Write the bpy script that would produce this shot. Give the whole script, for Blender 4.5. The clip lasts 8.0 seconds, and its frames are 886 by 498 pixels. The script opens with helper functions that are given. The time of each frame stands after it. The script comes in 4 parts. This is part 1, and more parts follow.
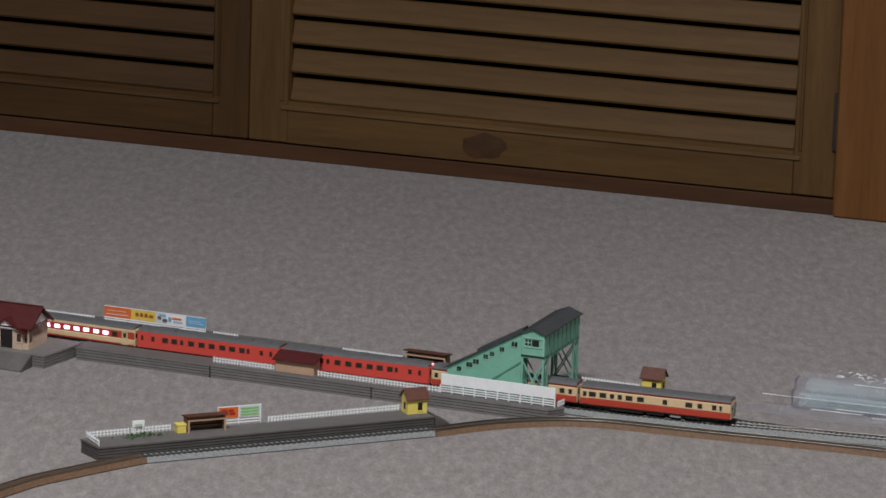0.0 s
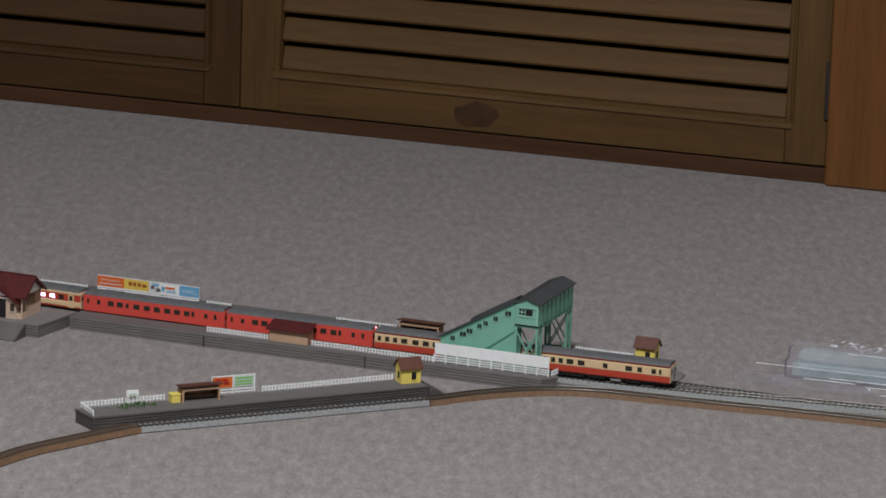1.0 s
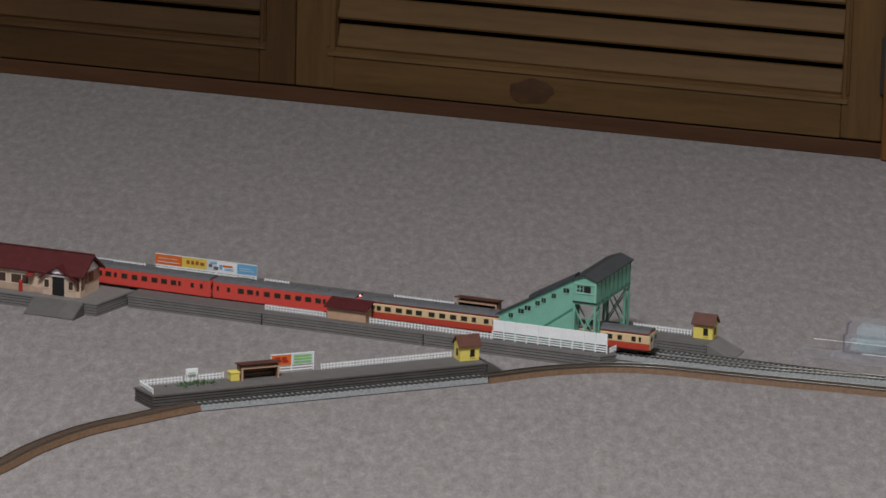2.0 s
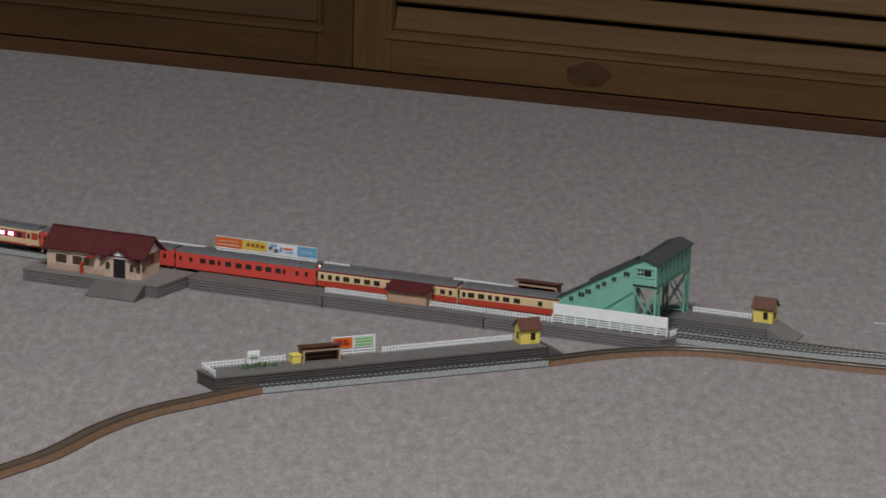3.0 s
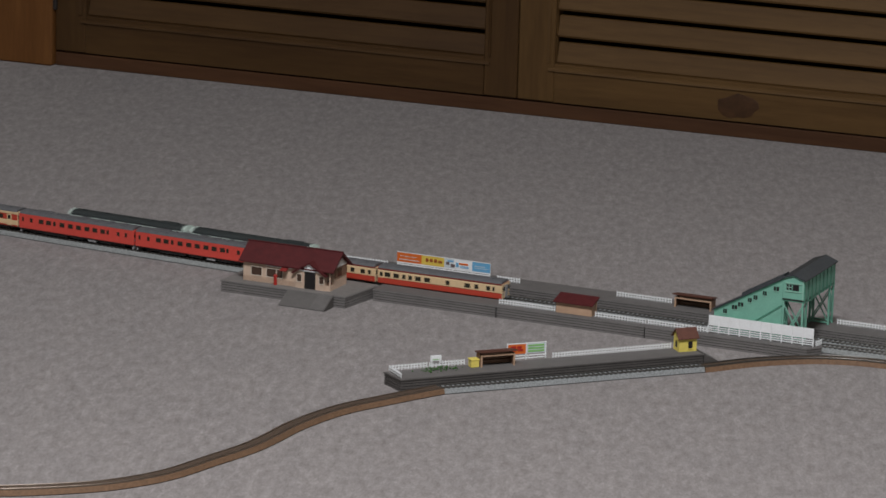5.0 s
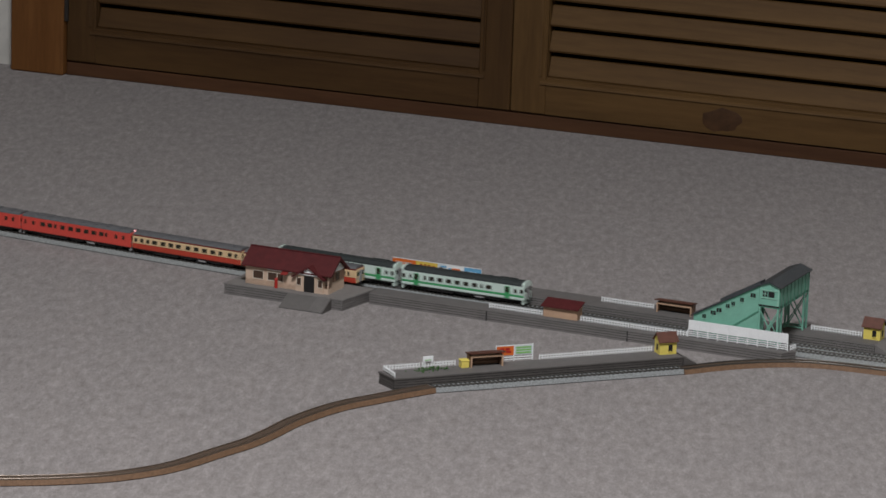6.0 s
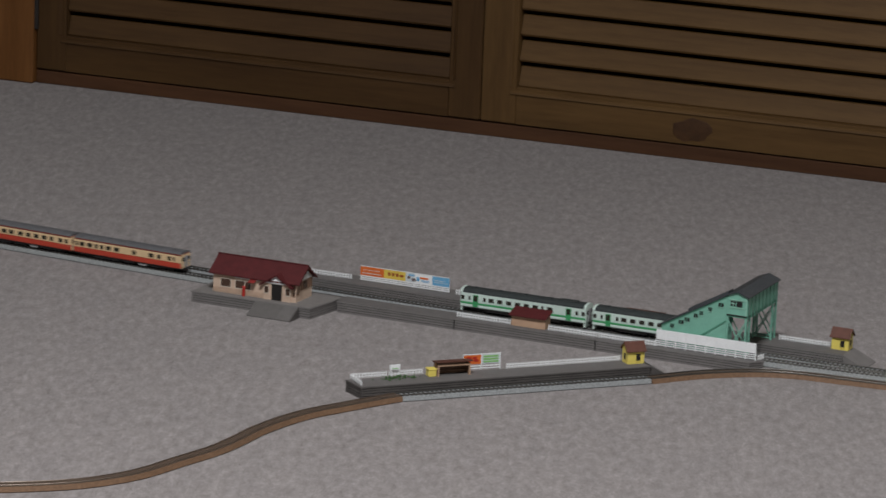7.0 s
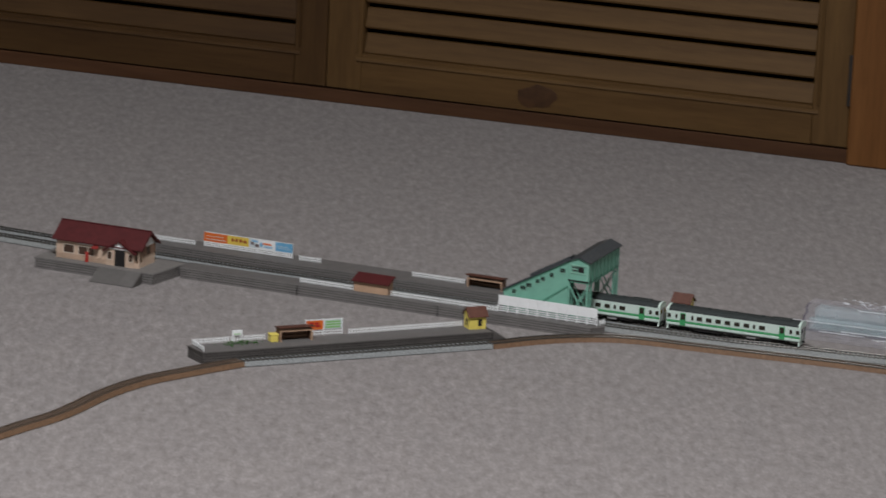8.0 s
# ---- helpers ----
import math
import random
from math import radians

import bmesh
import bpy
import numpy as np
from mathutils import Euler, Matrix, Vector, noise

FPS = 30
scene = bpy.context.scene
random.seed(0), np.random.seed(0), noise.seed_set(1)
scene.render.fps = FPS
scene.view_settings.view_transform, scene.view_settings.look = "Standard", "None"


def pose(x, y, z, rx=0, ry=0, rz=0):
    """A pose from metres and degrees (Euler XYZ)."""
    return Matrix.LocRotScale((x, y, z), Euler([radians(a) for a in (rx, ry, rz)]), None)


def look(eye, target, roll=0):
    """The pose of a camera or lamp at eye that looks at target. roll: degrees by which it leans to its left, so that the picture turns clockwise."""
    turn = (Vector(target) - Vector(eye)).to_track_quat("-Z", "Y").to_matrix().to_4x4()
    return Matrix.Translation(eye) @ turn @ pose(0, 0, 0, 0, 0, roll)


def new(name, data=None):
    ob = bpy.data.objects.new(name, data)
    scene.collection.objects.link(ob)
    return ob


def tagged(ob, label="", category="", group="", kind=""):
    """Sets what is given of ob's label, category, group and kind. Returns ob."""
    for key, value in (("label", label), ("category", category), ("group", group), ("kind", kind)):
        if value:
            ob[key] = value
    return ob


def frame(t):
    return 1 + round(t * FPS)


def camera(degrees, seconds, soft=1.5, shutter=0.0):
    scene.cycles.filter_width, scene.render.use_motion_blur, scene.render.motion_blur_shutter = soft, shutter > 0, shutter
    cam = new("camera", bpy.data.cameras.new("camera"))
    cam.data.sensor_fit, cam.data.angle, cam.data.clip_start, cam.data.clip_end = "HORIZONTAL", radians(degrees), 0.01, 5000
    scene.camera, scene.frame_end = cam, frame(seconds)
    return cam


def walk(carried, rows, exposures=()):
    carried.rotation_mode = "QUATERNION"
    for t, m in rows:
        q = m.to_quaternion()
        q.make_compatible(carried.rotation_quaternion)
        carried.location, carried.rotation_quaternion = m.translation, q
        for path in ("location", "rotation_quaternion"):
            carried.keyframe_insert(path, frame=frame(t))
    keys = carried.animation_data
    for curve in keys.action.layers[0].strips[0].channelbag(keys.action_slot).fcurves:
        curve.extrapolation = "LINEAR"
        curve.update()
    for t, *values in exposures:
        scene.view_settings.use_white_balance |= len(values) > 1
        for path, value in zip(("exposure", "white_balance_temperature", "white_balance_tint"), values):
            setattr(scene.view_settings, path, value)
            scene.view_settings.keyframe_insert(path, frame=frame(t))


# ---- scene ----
cam = camera(11.734, 8.0, soft=1.6, shutter=0.4)
PATH = [
    (0, look((1.4928, -3.2500, 0.9636), (0.71699, -1.46293, 0.51132), 1.824)),
    (0.5, look((1.4880, -3.2469, 0.9644), (0.72049, -1.45736, 0.50801), 1.777)),
    (1, look((1.4850, -3.2535, 0.9678), (0.71805, -1.46666, 0.49970), 1.857)),
    (1.5, look((1.4812, -3.2554, 0.9683), (0.69956, -1.47750, 0.49051), 1.485)),
    (1.7, look((1.4811, -3.2553, 0.9683), (0.69673, -1.47889, 0.48965), 1.464)),
    (2.8, look((1.4661, -3.2729, 0.9728), (0.67144, -1.50303, 0.48694), 1.556)),
    (3, look((1.4661, -3.2722, 0.9725), (0.66377, -1.50656, 0.48396), 1.492)),
    (3.5, look((1.4607, -3.2723, 0.9699), (0.64407, -1.51416, 0.47801), 1.177)),
    (4, look((1.4560, -3.2778, 0.9721), (0.62482, -1.52562, 0.48313), 1.083)),
    (4.5, look((1.5008, -3.4070, 1.0040), (0.65650, -1.66063, 0.51663), 1.051)),
    (4.7, look((1.5254, -3.4811, 1.0160), (0.67431, -1.73618, 0.53551), 1.213)),
    (5.8, look((1.6662, -3.7627, 1.0882), (0.80722, -2.01998, 0.61397), 1.936)),
    (6, look((1.6662, -3.7627, 1.0883), (0.80802, -2.01933, 0.61490), 1.943)),
    (6.5, look((1.6682, -3.7564, 1.0853), (0.81021, -2.01147, 0.61734), 2.046)),
    (7, look((1.6721, -3.7523, 1.0824), (0.82232, -2.00311, 0.61528), 2.209)),
    (7.5, look((1.6852, -3.7391, 1.0706), (0.86020, -1.97739, 0.60608), 2.466)),
    (8, look((1.6919, -3.7553, 1.0828), (0.90293, -1.98085, 0.60429), 2.652)),
]
walk(cam, PATH, ((0, 0.07, 6500, 10), (1, 0.03, 6500, 10), (3, -0.03, 6500, 10), (8, -0.04, 6500, 10)))

# ---------------------------------------------------------------- light
world = bpy.data.worlds.new("room_air")
scene.world = world
world.use_nodes = True
world.node_tree.nodes["Background"].inputs[0].default_value = (0.55, 0.6, 0.7, 1)
world.node_tree.nodes["Background"].inputs[1].default_value = 0.02
scene.view_settings.exposure = 0.0


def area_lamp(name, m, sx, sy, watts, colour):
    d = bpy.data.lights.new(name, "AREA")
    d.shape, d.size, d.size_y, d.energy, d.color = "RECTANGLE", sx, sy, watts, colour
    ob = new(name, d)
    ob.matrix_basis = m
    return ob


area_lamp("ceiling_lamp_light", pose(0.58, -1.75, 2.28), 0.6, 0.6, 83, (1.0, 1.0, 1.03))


# ---------------------------------------------------------------- materials
def nodes_of(name):
    m = bpy.data.materials.new(name)
    m.use_nodes = True
    t = m.node_tree
    return m, t, t.nodes["Principled BSDF"]


def mapped(t, scale):
    co = t.nodes.new("ShaderNodeTexCoord")
    mp = t.nodes.new("ShaderNodeMapping")
    mp.inputs["Scale"].default_value = scale
    t.links.new(co.outputs["Object"], mp.inputs["Vector"])
    return mp.outputs[0]


def noise_node(t, vec, scale, detail=4.0, rough=0.6):
    n = t.nodes.new("ShaderNodeTexNoise")
    n.inputs["Scale"].default_value, n.inputs["Detail"].default_value, n.inputs["Roughness"].default_value = scale, detail, rough
    t.links.new(vec, n.inputs["Vector"])
    return n.outputs["Fac"]


def ramp(t, fac, stops):
    r = t.nodes.new("ShaderNodeValToRGB")
    while len(r.color_ramp.elements) < len(stops):
        r.color_ramp.elements.new(0.5)
    for e, (p, c) in zip(r.color_ramp.elements, stops):
        e.position, e.color = p, (*c, 1)
    t.links.new(fac, r.inputs[0])
    return r.outputs[0]


def mix(t, kind, fac, a, b):
    n = t.nodes.new("ShaderNodeMix")
    n.data_type, n.blend_type = "RGBA", kind
    n.inputs[0].default_value = fac
    t.links.new(a, n.inputs[6])
    t.links.new(b, n.inputs[7])
    return n.outputs[2]


def bump(t, b, height, strength, distance):
    n = t.nodes.new("ShaderNodeBump")
    n.inputs["Strength"].default_value, n.inputs["Distance"].default_value = strength, distance
    t.links.new(height, n.inputs["Height"])
    t.links.new(n.outputs[0], b.inputs["Normal"])


def plastic(name, c, rough=0.45, vary=0.12, scale=60.0, relief=0.0):
    """Moulded or painted plastic with slight unevenness in tone and gloss."""
    m, t, b = nodes_of(name)
    v = mapped(t, (1, 1, 1))
    f = noise_node(t, v, scale)
    lo, hi = tuple(x * (1 - vary) for x in c), tuple(min(1, x * (1 + vary)) for x in c)
    f2 = noise_node(t, v, scale * 9)
    col = mix(t, "MULTIPLY", 0.5, ramp(t, f, ((0.3, lo), (0.7, hi))), ramp(t, f2, ((0.3, (0.8, 0.8, 0.8)), (0.65, (1, 1, 1)))))
    t.links.new(col, b.inputs["Base Color"])
    b.inputs["Roughness"].default_value = rough
    b.inputs["Specular IOR Level"].default_value = 0.32
    if relief:
        bump(t, b, f2, relief, 0.0004)
    return m


def wood(name, dark, light, along="x", rough=0.6):
    """Varnished pine: long grain lines, broad tone bands."""
    m, t, b = nodes_of(name)
    sc = {"x": (1.2, 14, 14), "z": (14, 14, 1.2)}[along]
    v = mapped(t, sc)
    f = noise_node(t, v, 2.2, 6, 0.62)
    g = noise_node(t, v, 14.0, 5, 0.7)
    col = mix(t, "MULTIPLY", 0.55, ramp(t, f, ((0.28, dark), (0.72, light))), ramp(t, g, ((0.3, (0.62, 0.55, 0.5)), (0.62, (1, 1, 1)))))
    t.links.new(col, b.inputs["Base Color"])
    b.inputs["Roughness"].default_value = rough
    b.inputs["Specular IOR Level"].default_value = 0.25
    bump(t, b, g, 0.25, 0.0006)
    return m


def carpet_material():
    """Short cut-pile carpet, warm grey; the pile lies one way, so its trodden tufts are long in that direction."""
    m, t, b = nodes_of("carpet")
    co = t.nodes.new("ShaderNodeTexCoord")
    turn = t.nodes.new("ShaderNodeMapping")
    turn.inputs["Rotation"].default_value = (0, 0, radians(-24))
    t.links.new(co.outputs["Object"], turn.inputs["Vector"])
    mp = t.nodes.new("ShaderNodeMapping")
    mp.inputs["Scale"].default_value = (1, 0.34, 1)
    t.links.new(turn.outputs[0], mp.inputs["Vector"])
    v = mp.outputs[0]
    big = noise_node(t, v, 34.0, 3)
    mid = noise_node(t, v, 125.0, 6, 0.74)
    fine = noise_node(t, v, 470.0, 3, 0.7)
    col = ramp(t, mid, ((0.29, (0.188, 0.167, 0.157)), (0.5, (0.278, 0.254, 0.245)), (0.71, (0.385, 0.356, 0.349))))
    col = mix(t, "MULTIPLY", 0.55, col, ramp(t, fine, ((0.34, (0.6, 0.58, 0.565)), (0.64, (1, 1, 1)))))
    col = mix(t, "MULTIPLY", 0.4, col, ramp(t, big, ((0.35, (0.83, 0.83, 0.842)), (0.65, (1.0, 0.99, 0.985)))))
    t.links.new(col, b.inputs["Base Color"])
    b.inputs["Roughness"].default_value = 1.0
    b.inputs["Specular IOR Level"].default_value = 0.05
    b.inputs["Sheen Weight"].default_value = 0.2
    b.inputs["Sheen Roughness"].default_value = 0.6
    h = mix(t, "ADD", 0.5, mid, fine)
    bump(t, b, h, 0.4, 0.003)
    return m


def clear_material(name, tint, rough, low=0.05, high=0.17):
    """Clouded clear plastic: mostly let through, partly scattered white by uneven opacity."""
    m, t, b = nodes_of(name)
    b.inputs["Base Color"].default_value = (*tint, 1)
    b.inputs["Roughness"].default_value = rough
    b.inputs["IOR"].default_value = 1.45
    v = mapped(t, (1, 1, 1))
    n = noise_node(t, v, 60.0)
    a = t.nodes.new("ShaderNodeMapRange")
    a.inputs[1].default_value, a.inputs[2].default_value, a.inputs[3].default_value, a.inputs[4].default_value = 0.3, 0.7, low, high
    t.links.new(n, a.inputs[0])
    t.links.new(a.outputs[0], b.inputs["Alpha"])
    bump(t, b, n, 0.6, 0.002)
    return m


def glow_material(name, c, strength):
    m, t, b = nodes_of(name)
    b.inputs["Base Color"].default_value = (*c, 1)
    b.inputs["Emission Color"].default_value = (*c, 1)
    b.inputs["Emission Strength"].default_value = strength
    return m


def metal(name, c, rough):
    m, t, b = nodes_of(name)
    v = mapped(t, (1, 1, 1))
    t.links.new(ramp(t, noise_node(t, v, 120.0), ((0.3, tuple(x * 0.75 for x in c)), (0.7, c))), b.inputs["Base Color"])
    b.inputs["Metallic"].default_value, b.inputs["Roughness"].default_value = 1.0, rough
    return m


CARPET = carpet_material()
PINE_X = wood("pine_rail", (0.080, 0.0415, 0.0128), (0.138, 0.076, 0.0250), "x")
PINE_Z = wood("pine_stile", (0.080, 0.0415, 0.0128), (0.138, 0.076, 0.0250), "z")
# the same pine, darkened: the weaker light on the left is in its colour
PINE_SHADED_X = wood("shaded_pine_rail", (0.049, 0.0232, 0.0068), (0.089, 0.046, 0.0145), "x")
PINE_SHADED_Z = wood("shaded_pine_stile", (0.049, 0.0232, 0.0068), (0.089, 0.046, 0.0145), "z")
POST_Z = wood("orange_pine_post", (0.14, 0.056, 0.014), (0.205, 0.088, 0.025), "z")
KICK = wood("dark_pine_skirting", (0.06, 0.026, 0.011), (0.10, 0.045, 0.02), "x")
KNOT = plastic("pine_knot", (0.056, 0.025, 0.009), 0.6, 0.35, 60)
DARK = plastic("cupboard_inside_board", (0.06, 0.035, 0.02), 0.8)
PAINT = plastic("wall_paper", (0.62, 0.61, 0.57), 0.8, 0.05, 9)
CEIL = plastic("ceiling_paper", (0.75, 0.74, 0.72), 0.9, 0.04, 9)
IRON = plastic("dark_iron", (0.03, 0.025, 0.022), 0.5)
STONE = plastic("grey_platform_plastic", (0.185, 0.175, 0.168), 0.6, 0.1, 90, 0.3)
RAMP = plastic("dull_grey_ramp_plastic", (0.125, 0.118, 0.112), 0.65, 0.1, 120, 0.4)
PAVING = plastic("pale_grey_forecourt_surface", (0.205, 0.193, 0.182), 0.7, 0.1, 120, 0.4)
STONE_TOP = plastic("grey_platform_surface", (0.142, 0.134, 0.128), 0.7, 0.1, 120, 0.4)
JOINT = plastic("dark_joint", (0.035, 0.033, 0.032), 0.8)
DARKSTONE = plastic("dark_grey_platform_plastic", (0.098, 0.09, 0.085), 0.6, 0.12, 90, 0.3)
BALLAST = plastic("light_grey_ballast", (0.30, 0.315, 0.31), 0.8, 0.25, 700, 0.7)
BROWNBED = plastic("brown_roadbed", (0.185, 0.108, 0.062), 0.6, 0.22, 350, 0.5)
BALLAST_DK = plastic("worn_grey_ballast", (0.285, 0.30, 0.30), 0.8, 0.3, 700, 0.7)
BROWNTOP = plastic("dark_brown_ballast", (0.092, 0.068, 0.051), 0.75, 0.25, 500, 0.6)
SLEEPER = plastic("dark_sleeper", (0.034, 0.033, 0.031), 0.65)
SLEEPER_BROWN = plastic("brown_sleeper", (0.085, 0.055, 0.036), 0.65)
RAIL_DULL = metal("tarnished_rail", (0.36, 0.3, 0.25), 0.45)
RAIL_M = metal("nickel_rail", (0.20, 0.19, 0.175), 0.45)
WHITE = plastic("white_plastic", (0.88, 0.90, 0.90), 0.4, 0.04)
CREAMWALL = plastic("beige_station_wall", (0.60, 0.45, 0.34), 0.6, 0.08)
TRIM = plastic("pale_beige_trim", (0.68, 0.58, 0.48), 0.5, 0.06)
ROOF = plastic("maroon_roof", (0.085, 0.014, 0.015), 0.65, 0.18, 150, 0.4)
ROOF_BROWN = plastic("brown_roof", (0.12, 0.05, 0.035), 0.5, 0.15, 150, 0.3)
GREEN = plastic("sea_green_plastic", (0.20, 0.45, 0.345), 0.45, 0.08)
GREEN_DK = plastic("green_trim", (0.09, 0.27, 0.19), 0.5, 0.08)
GREEN_LT = plastic("pale_green_trim", (0.30, 0.54, 0.43), 0.45, 0.06)
SLATE = plastic("dark_slate_roof", (0.055, 0.063, 0.068), 0.4, 0.15, 150, 0.3)
YELLOW = plastic("yellow_plastic", (0.80, 0.66, 0.15), 0.45, 0.06)
BROWNGLASS = plastic("brown_window", (0.075, 0.045, 0.032), 0.2)
BLACK = plastic("black_opening", (0.018, 0.016, 0.016), 0.6)
WINDOW = plastic("dark_window", (0.034, 0.030, 0.022), 0.15)
REDPAINT = plastic("vermilion_paint", (0.66, 0.08, 0.06), 0.38, 0.05)
MAROON = plastic("maroon_paint", (0.20, 0.032, 0.024), 0.4, 0.06)
REDLOW = plastic("red_paint", (0.48, 0.06, 0.035), 0.38, 0.05)
CREAM = plastic("cream_paint", (0.72, 0.53, 0.31), 0.38, 0.05)
CAR_WHITE = plastic("ivory_paint", (0.63, 0.76, 0.69), 0.35, 0.04)
CAR_GREEN = plastic("bright_green_paint", (0.06, 0.34, 0.13), 0.35, 0.06)
CAR_ROOF = plastic("grey_car_roof", (0.125, 0.127, 0.133), 0.6, 0.12, 200)
CAR_ROOF_DK = plastic("dark_car_roof", (0.035, 0.042, 0.042), 0.6, 0.12, 200)
UNDER = plastic("black_underframe", (0.022, 0.02, 0.02), 0.6)
GREYPART = plastic("grey_fitting", (0.3, 0.3, 0.3), 0.5)
WOODBROWN = plastic("brown_shelter_plastic", (0.23, 0.135, 0.088), 0.6, 0.15)
TANWALL = plastic("tan_shelter_wall", (0.5, 0.33, 0.22), 0.6, 0.1)
BUSH = plastic("green_foliage_flock", (0.06, 0.14, 0.04), 0.9, 0.4, 500, 0.8)
ORANGE = plastic("orange_print", (0.72, 0.16, 0.03), 0.5, 0.05)
POSTRED = plastic("post_box_red", (0.42, 0.03, 0.022), 0.4)
AWNING = plastic("faded_red_awning", (0.26, 0.03, 0.026), 0.6)
PRINT_BROWN = plastic("brown_print", (0.34, 0.10, 0.03), 0.5, 0.05)
PRINT_YELLOW = plastic("yellow_print", (0.75, 0.55, 0.1), 0.5, 0.05)
PRINT_BLUE = plastic("blue_print", (0.16, 0.42, 0.66), 0.5, 0.05)
PRINT_PALE = plastic("pale_print", (0.62, 0.68, 0.7), 0.5, 0.05)
PRINT_GREEN = plastic("green_print", (0.25, 0.52, 0.17), 0.5, 0.05)
PRINT_DARK = plastic("dark_print", (0.16, 0.12, 0.12), 0.5, 0.05)
CLEAR = clear_material("clear_plastic", (0.58, 0.58, 0.66), 0.07, 0.04, 0.14)
# near-opaque white that paints the glints along the folds
GLINT_EDGE = clear_material("plastic_fold_glint", (0.9, 0.92, 0.95), 0.08, 0.35, 0.95)
CLEAR_SHEET = clear_material("pale_blue_green_film", (0.60, 0.76, 0.79), 0.12, 0.20, 0.36)
CLEAR_RIM = clear_material("violet_tinted_plastic_rim", (0.17, 0.15, 0.21), 0.1, 0.30, 0.6)
# whitish plastic for the highlights painted on the crinkles
CRINKLE_GLINT = clear_material("crinkle_highlight", (0.84, 0.86, 0.90), 0.06, 0.20, 0.75)
HEADLAMP = glow_material("lit_headlamp", (1.0, 0.46, 0.46), 1.3)
GLOW = glow_material("lit_window", (0.80, 0.58, 1.0), 3.4)


# ---------------------------------------------------------------- mesh tools
def box(bm, x0, y0, z0, x1, y1, z1, bevel=0.0, m=None):
    vs = [bm.verts.new((x, y, z)) for z in (z0, z1) for x, y in ((x0, y0), (x1, y0), (x1, y1), (x0, y1))]
    fs = [bm.faces.new([vs[i] for i in f]) for f in ((3, 2, 1, 0), (4, 5, 6, 7), (0, 1, 5, 4), (1, 2, 6, 5), (2, 3, 7, 6), (3, 0, 4, 7))]
    made = vs
    if bevel:
        es = {e for f in fs for e in f.edges}
        r = bmesh.ops.bevel(bm, geom=list(es), offset=bevel, segments=1, affect="EDGES", profile=0.5)
        made = list({v for f in r["faces"] for v in f.verts} | {v for v in vs if v.is_valid})
    if m is not None:
        for v in made:
            v.co = m @ v.co
    return bm


def boxes(rows, bevel=0.0):
    bm = bmesh.new()
    for r in rows:
        box(bm, *r, bevel=bevel)
    return bm


def prism(bm, profile, a, b, axis="x"):
    """A solid from a closed outline; axis x: outline in (y, z), axis y: outline in (x, z), axis z: outline in (x, y)."""
    def at(p, q):
        return {"x": (q, p[0], p[1]), "y": (p[0], q, p[1]), "z": (p[0], p[1], q)}[axis]
    lo = [bm.verts.new(at(p, a)) for p in profile]
    hi = [bm.verts.new(at(p, b)) for p in profile]
    n = len(profile)
    bm.faces.new(lo[::-1])
    bm.faces.new(hi)
    for i in range(n):
        bm.faces.new((lo[i], lo[(i + 1) % n], hi[(i + 1) % n], hi[i]))
    bmesh.ops.recalc_face_normals(bm, faces=bm.faces[:])
    return bm


def bar(bm, p, q, w, d=None):
    """A square bar from p to q."""
    p, q = Vector(p), Vector(q)
    d = d or w
    m = Matrix.Translation(p) @ (q - p).to_track_quat("X", "Z").to_matrix().to_4x4()
    return box(bm, 0, -w / 2, -d / 2, (q - p).length, w / 2, d / 2, m=m)


def sweep(bm, line, profile):
    """A profile in (across, up) carried along a plan line of (x, y)."""
    rings = []
    for i, p in enumerate(line):
        a, b = Vector(line[max(i - 1, 0)]), Vector(line[min(i + 1, len(line) - 1)])
        d = (b - a).normalized()
        n = Vector((-d.y, d.x))
        rings.append([bm.verts.new((p[0] + n.x * o, p[1] + n.y * o, z)) for o, z in profile])
    k = len(profile)
    for r, s in zip(rings, rings[1:]):
        for j in range(k):
            bm.faces.new((r[j], r[(j + 1) % k], s[(j + 1) % k], s[j]))
    bm.faces.new(rings[0][::-1])
    bm.faces.new(rings[-1])
    bmesh.ops.recalc_face_normals(bm, faces=bm.faces[:])
    return bm


def mesh_of(name, bm, material):
    me = bpy.data.meshes.new(name)
    bm.to_mesh(me)
    bm.free()
    me.materials.append(material)
    return me


def part(name, bm, material, parent, label="", m=None):
    ob = new(name, mesh_of(name, bm, material))
    ob.parent = parent
    if m is not None:
        ob.matrix_basis = m
    return tagged(ob, label)


def piece(name, me, parent, m):
    ob = new(name, me)
    ob.parent = parent
    ob.matrix_basis = m
    return ob


def thing(name, m, label, category, group="", kind=""):
    ob = new(name)
    ob.empty_display_size = 0.02
    ob.matrix_basis = m
    return tagged(ob, label, category, group, kind)


def structure(name, bm, material, label="", m=None):
    ob = new(name, mesh_of(name, bm, material))
    if m is not None:
        ob.matrix_basis = m
    return tagged(ob, label, "", "", "structure")


# ---------------------------------------------------------------- room
CAB = pose(0, 0.8977, 0, 0, 0, 4.893)      # the louvred cupboard's front
LAY = pose(0, 0, 0, 0, 0, 2.2)             # the double line
DECK = LAY @ pose(-0.0034, 0.0080, 0)      # what stands on the two long platforms
ISL = pose(-0.0935, -0.2865, 0, 0, 0, 47.0)  # the branch platform
QUAY = ISL @ pose(0.0033, 0.0084, 0)       # what stands on it

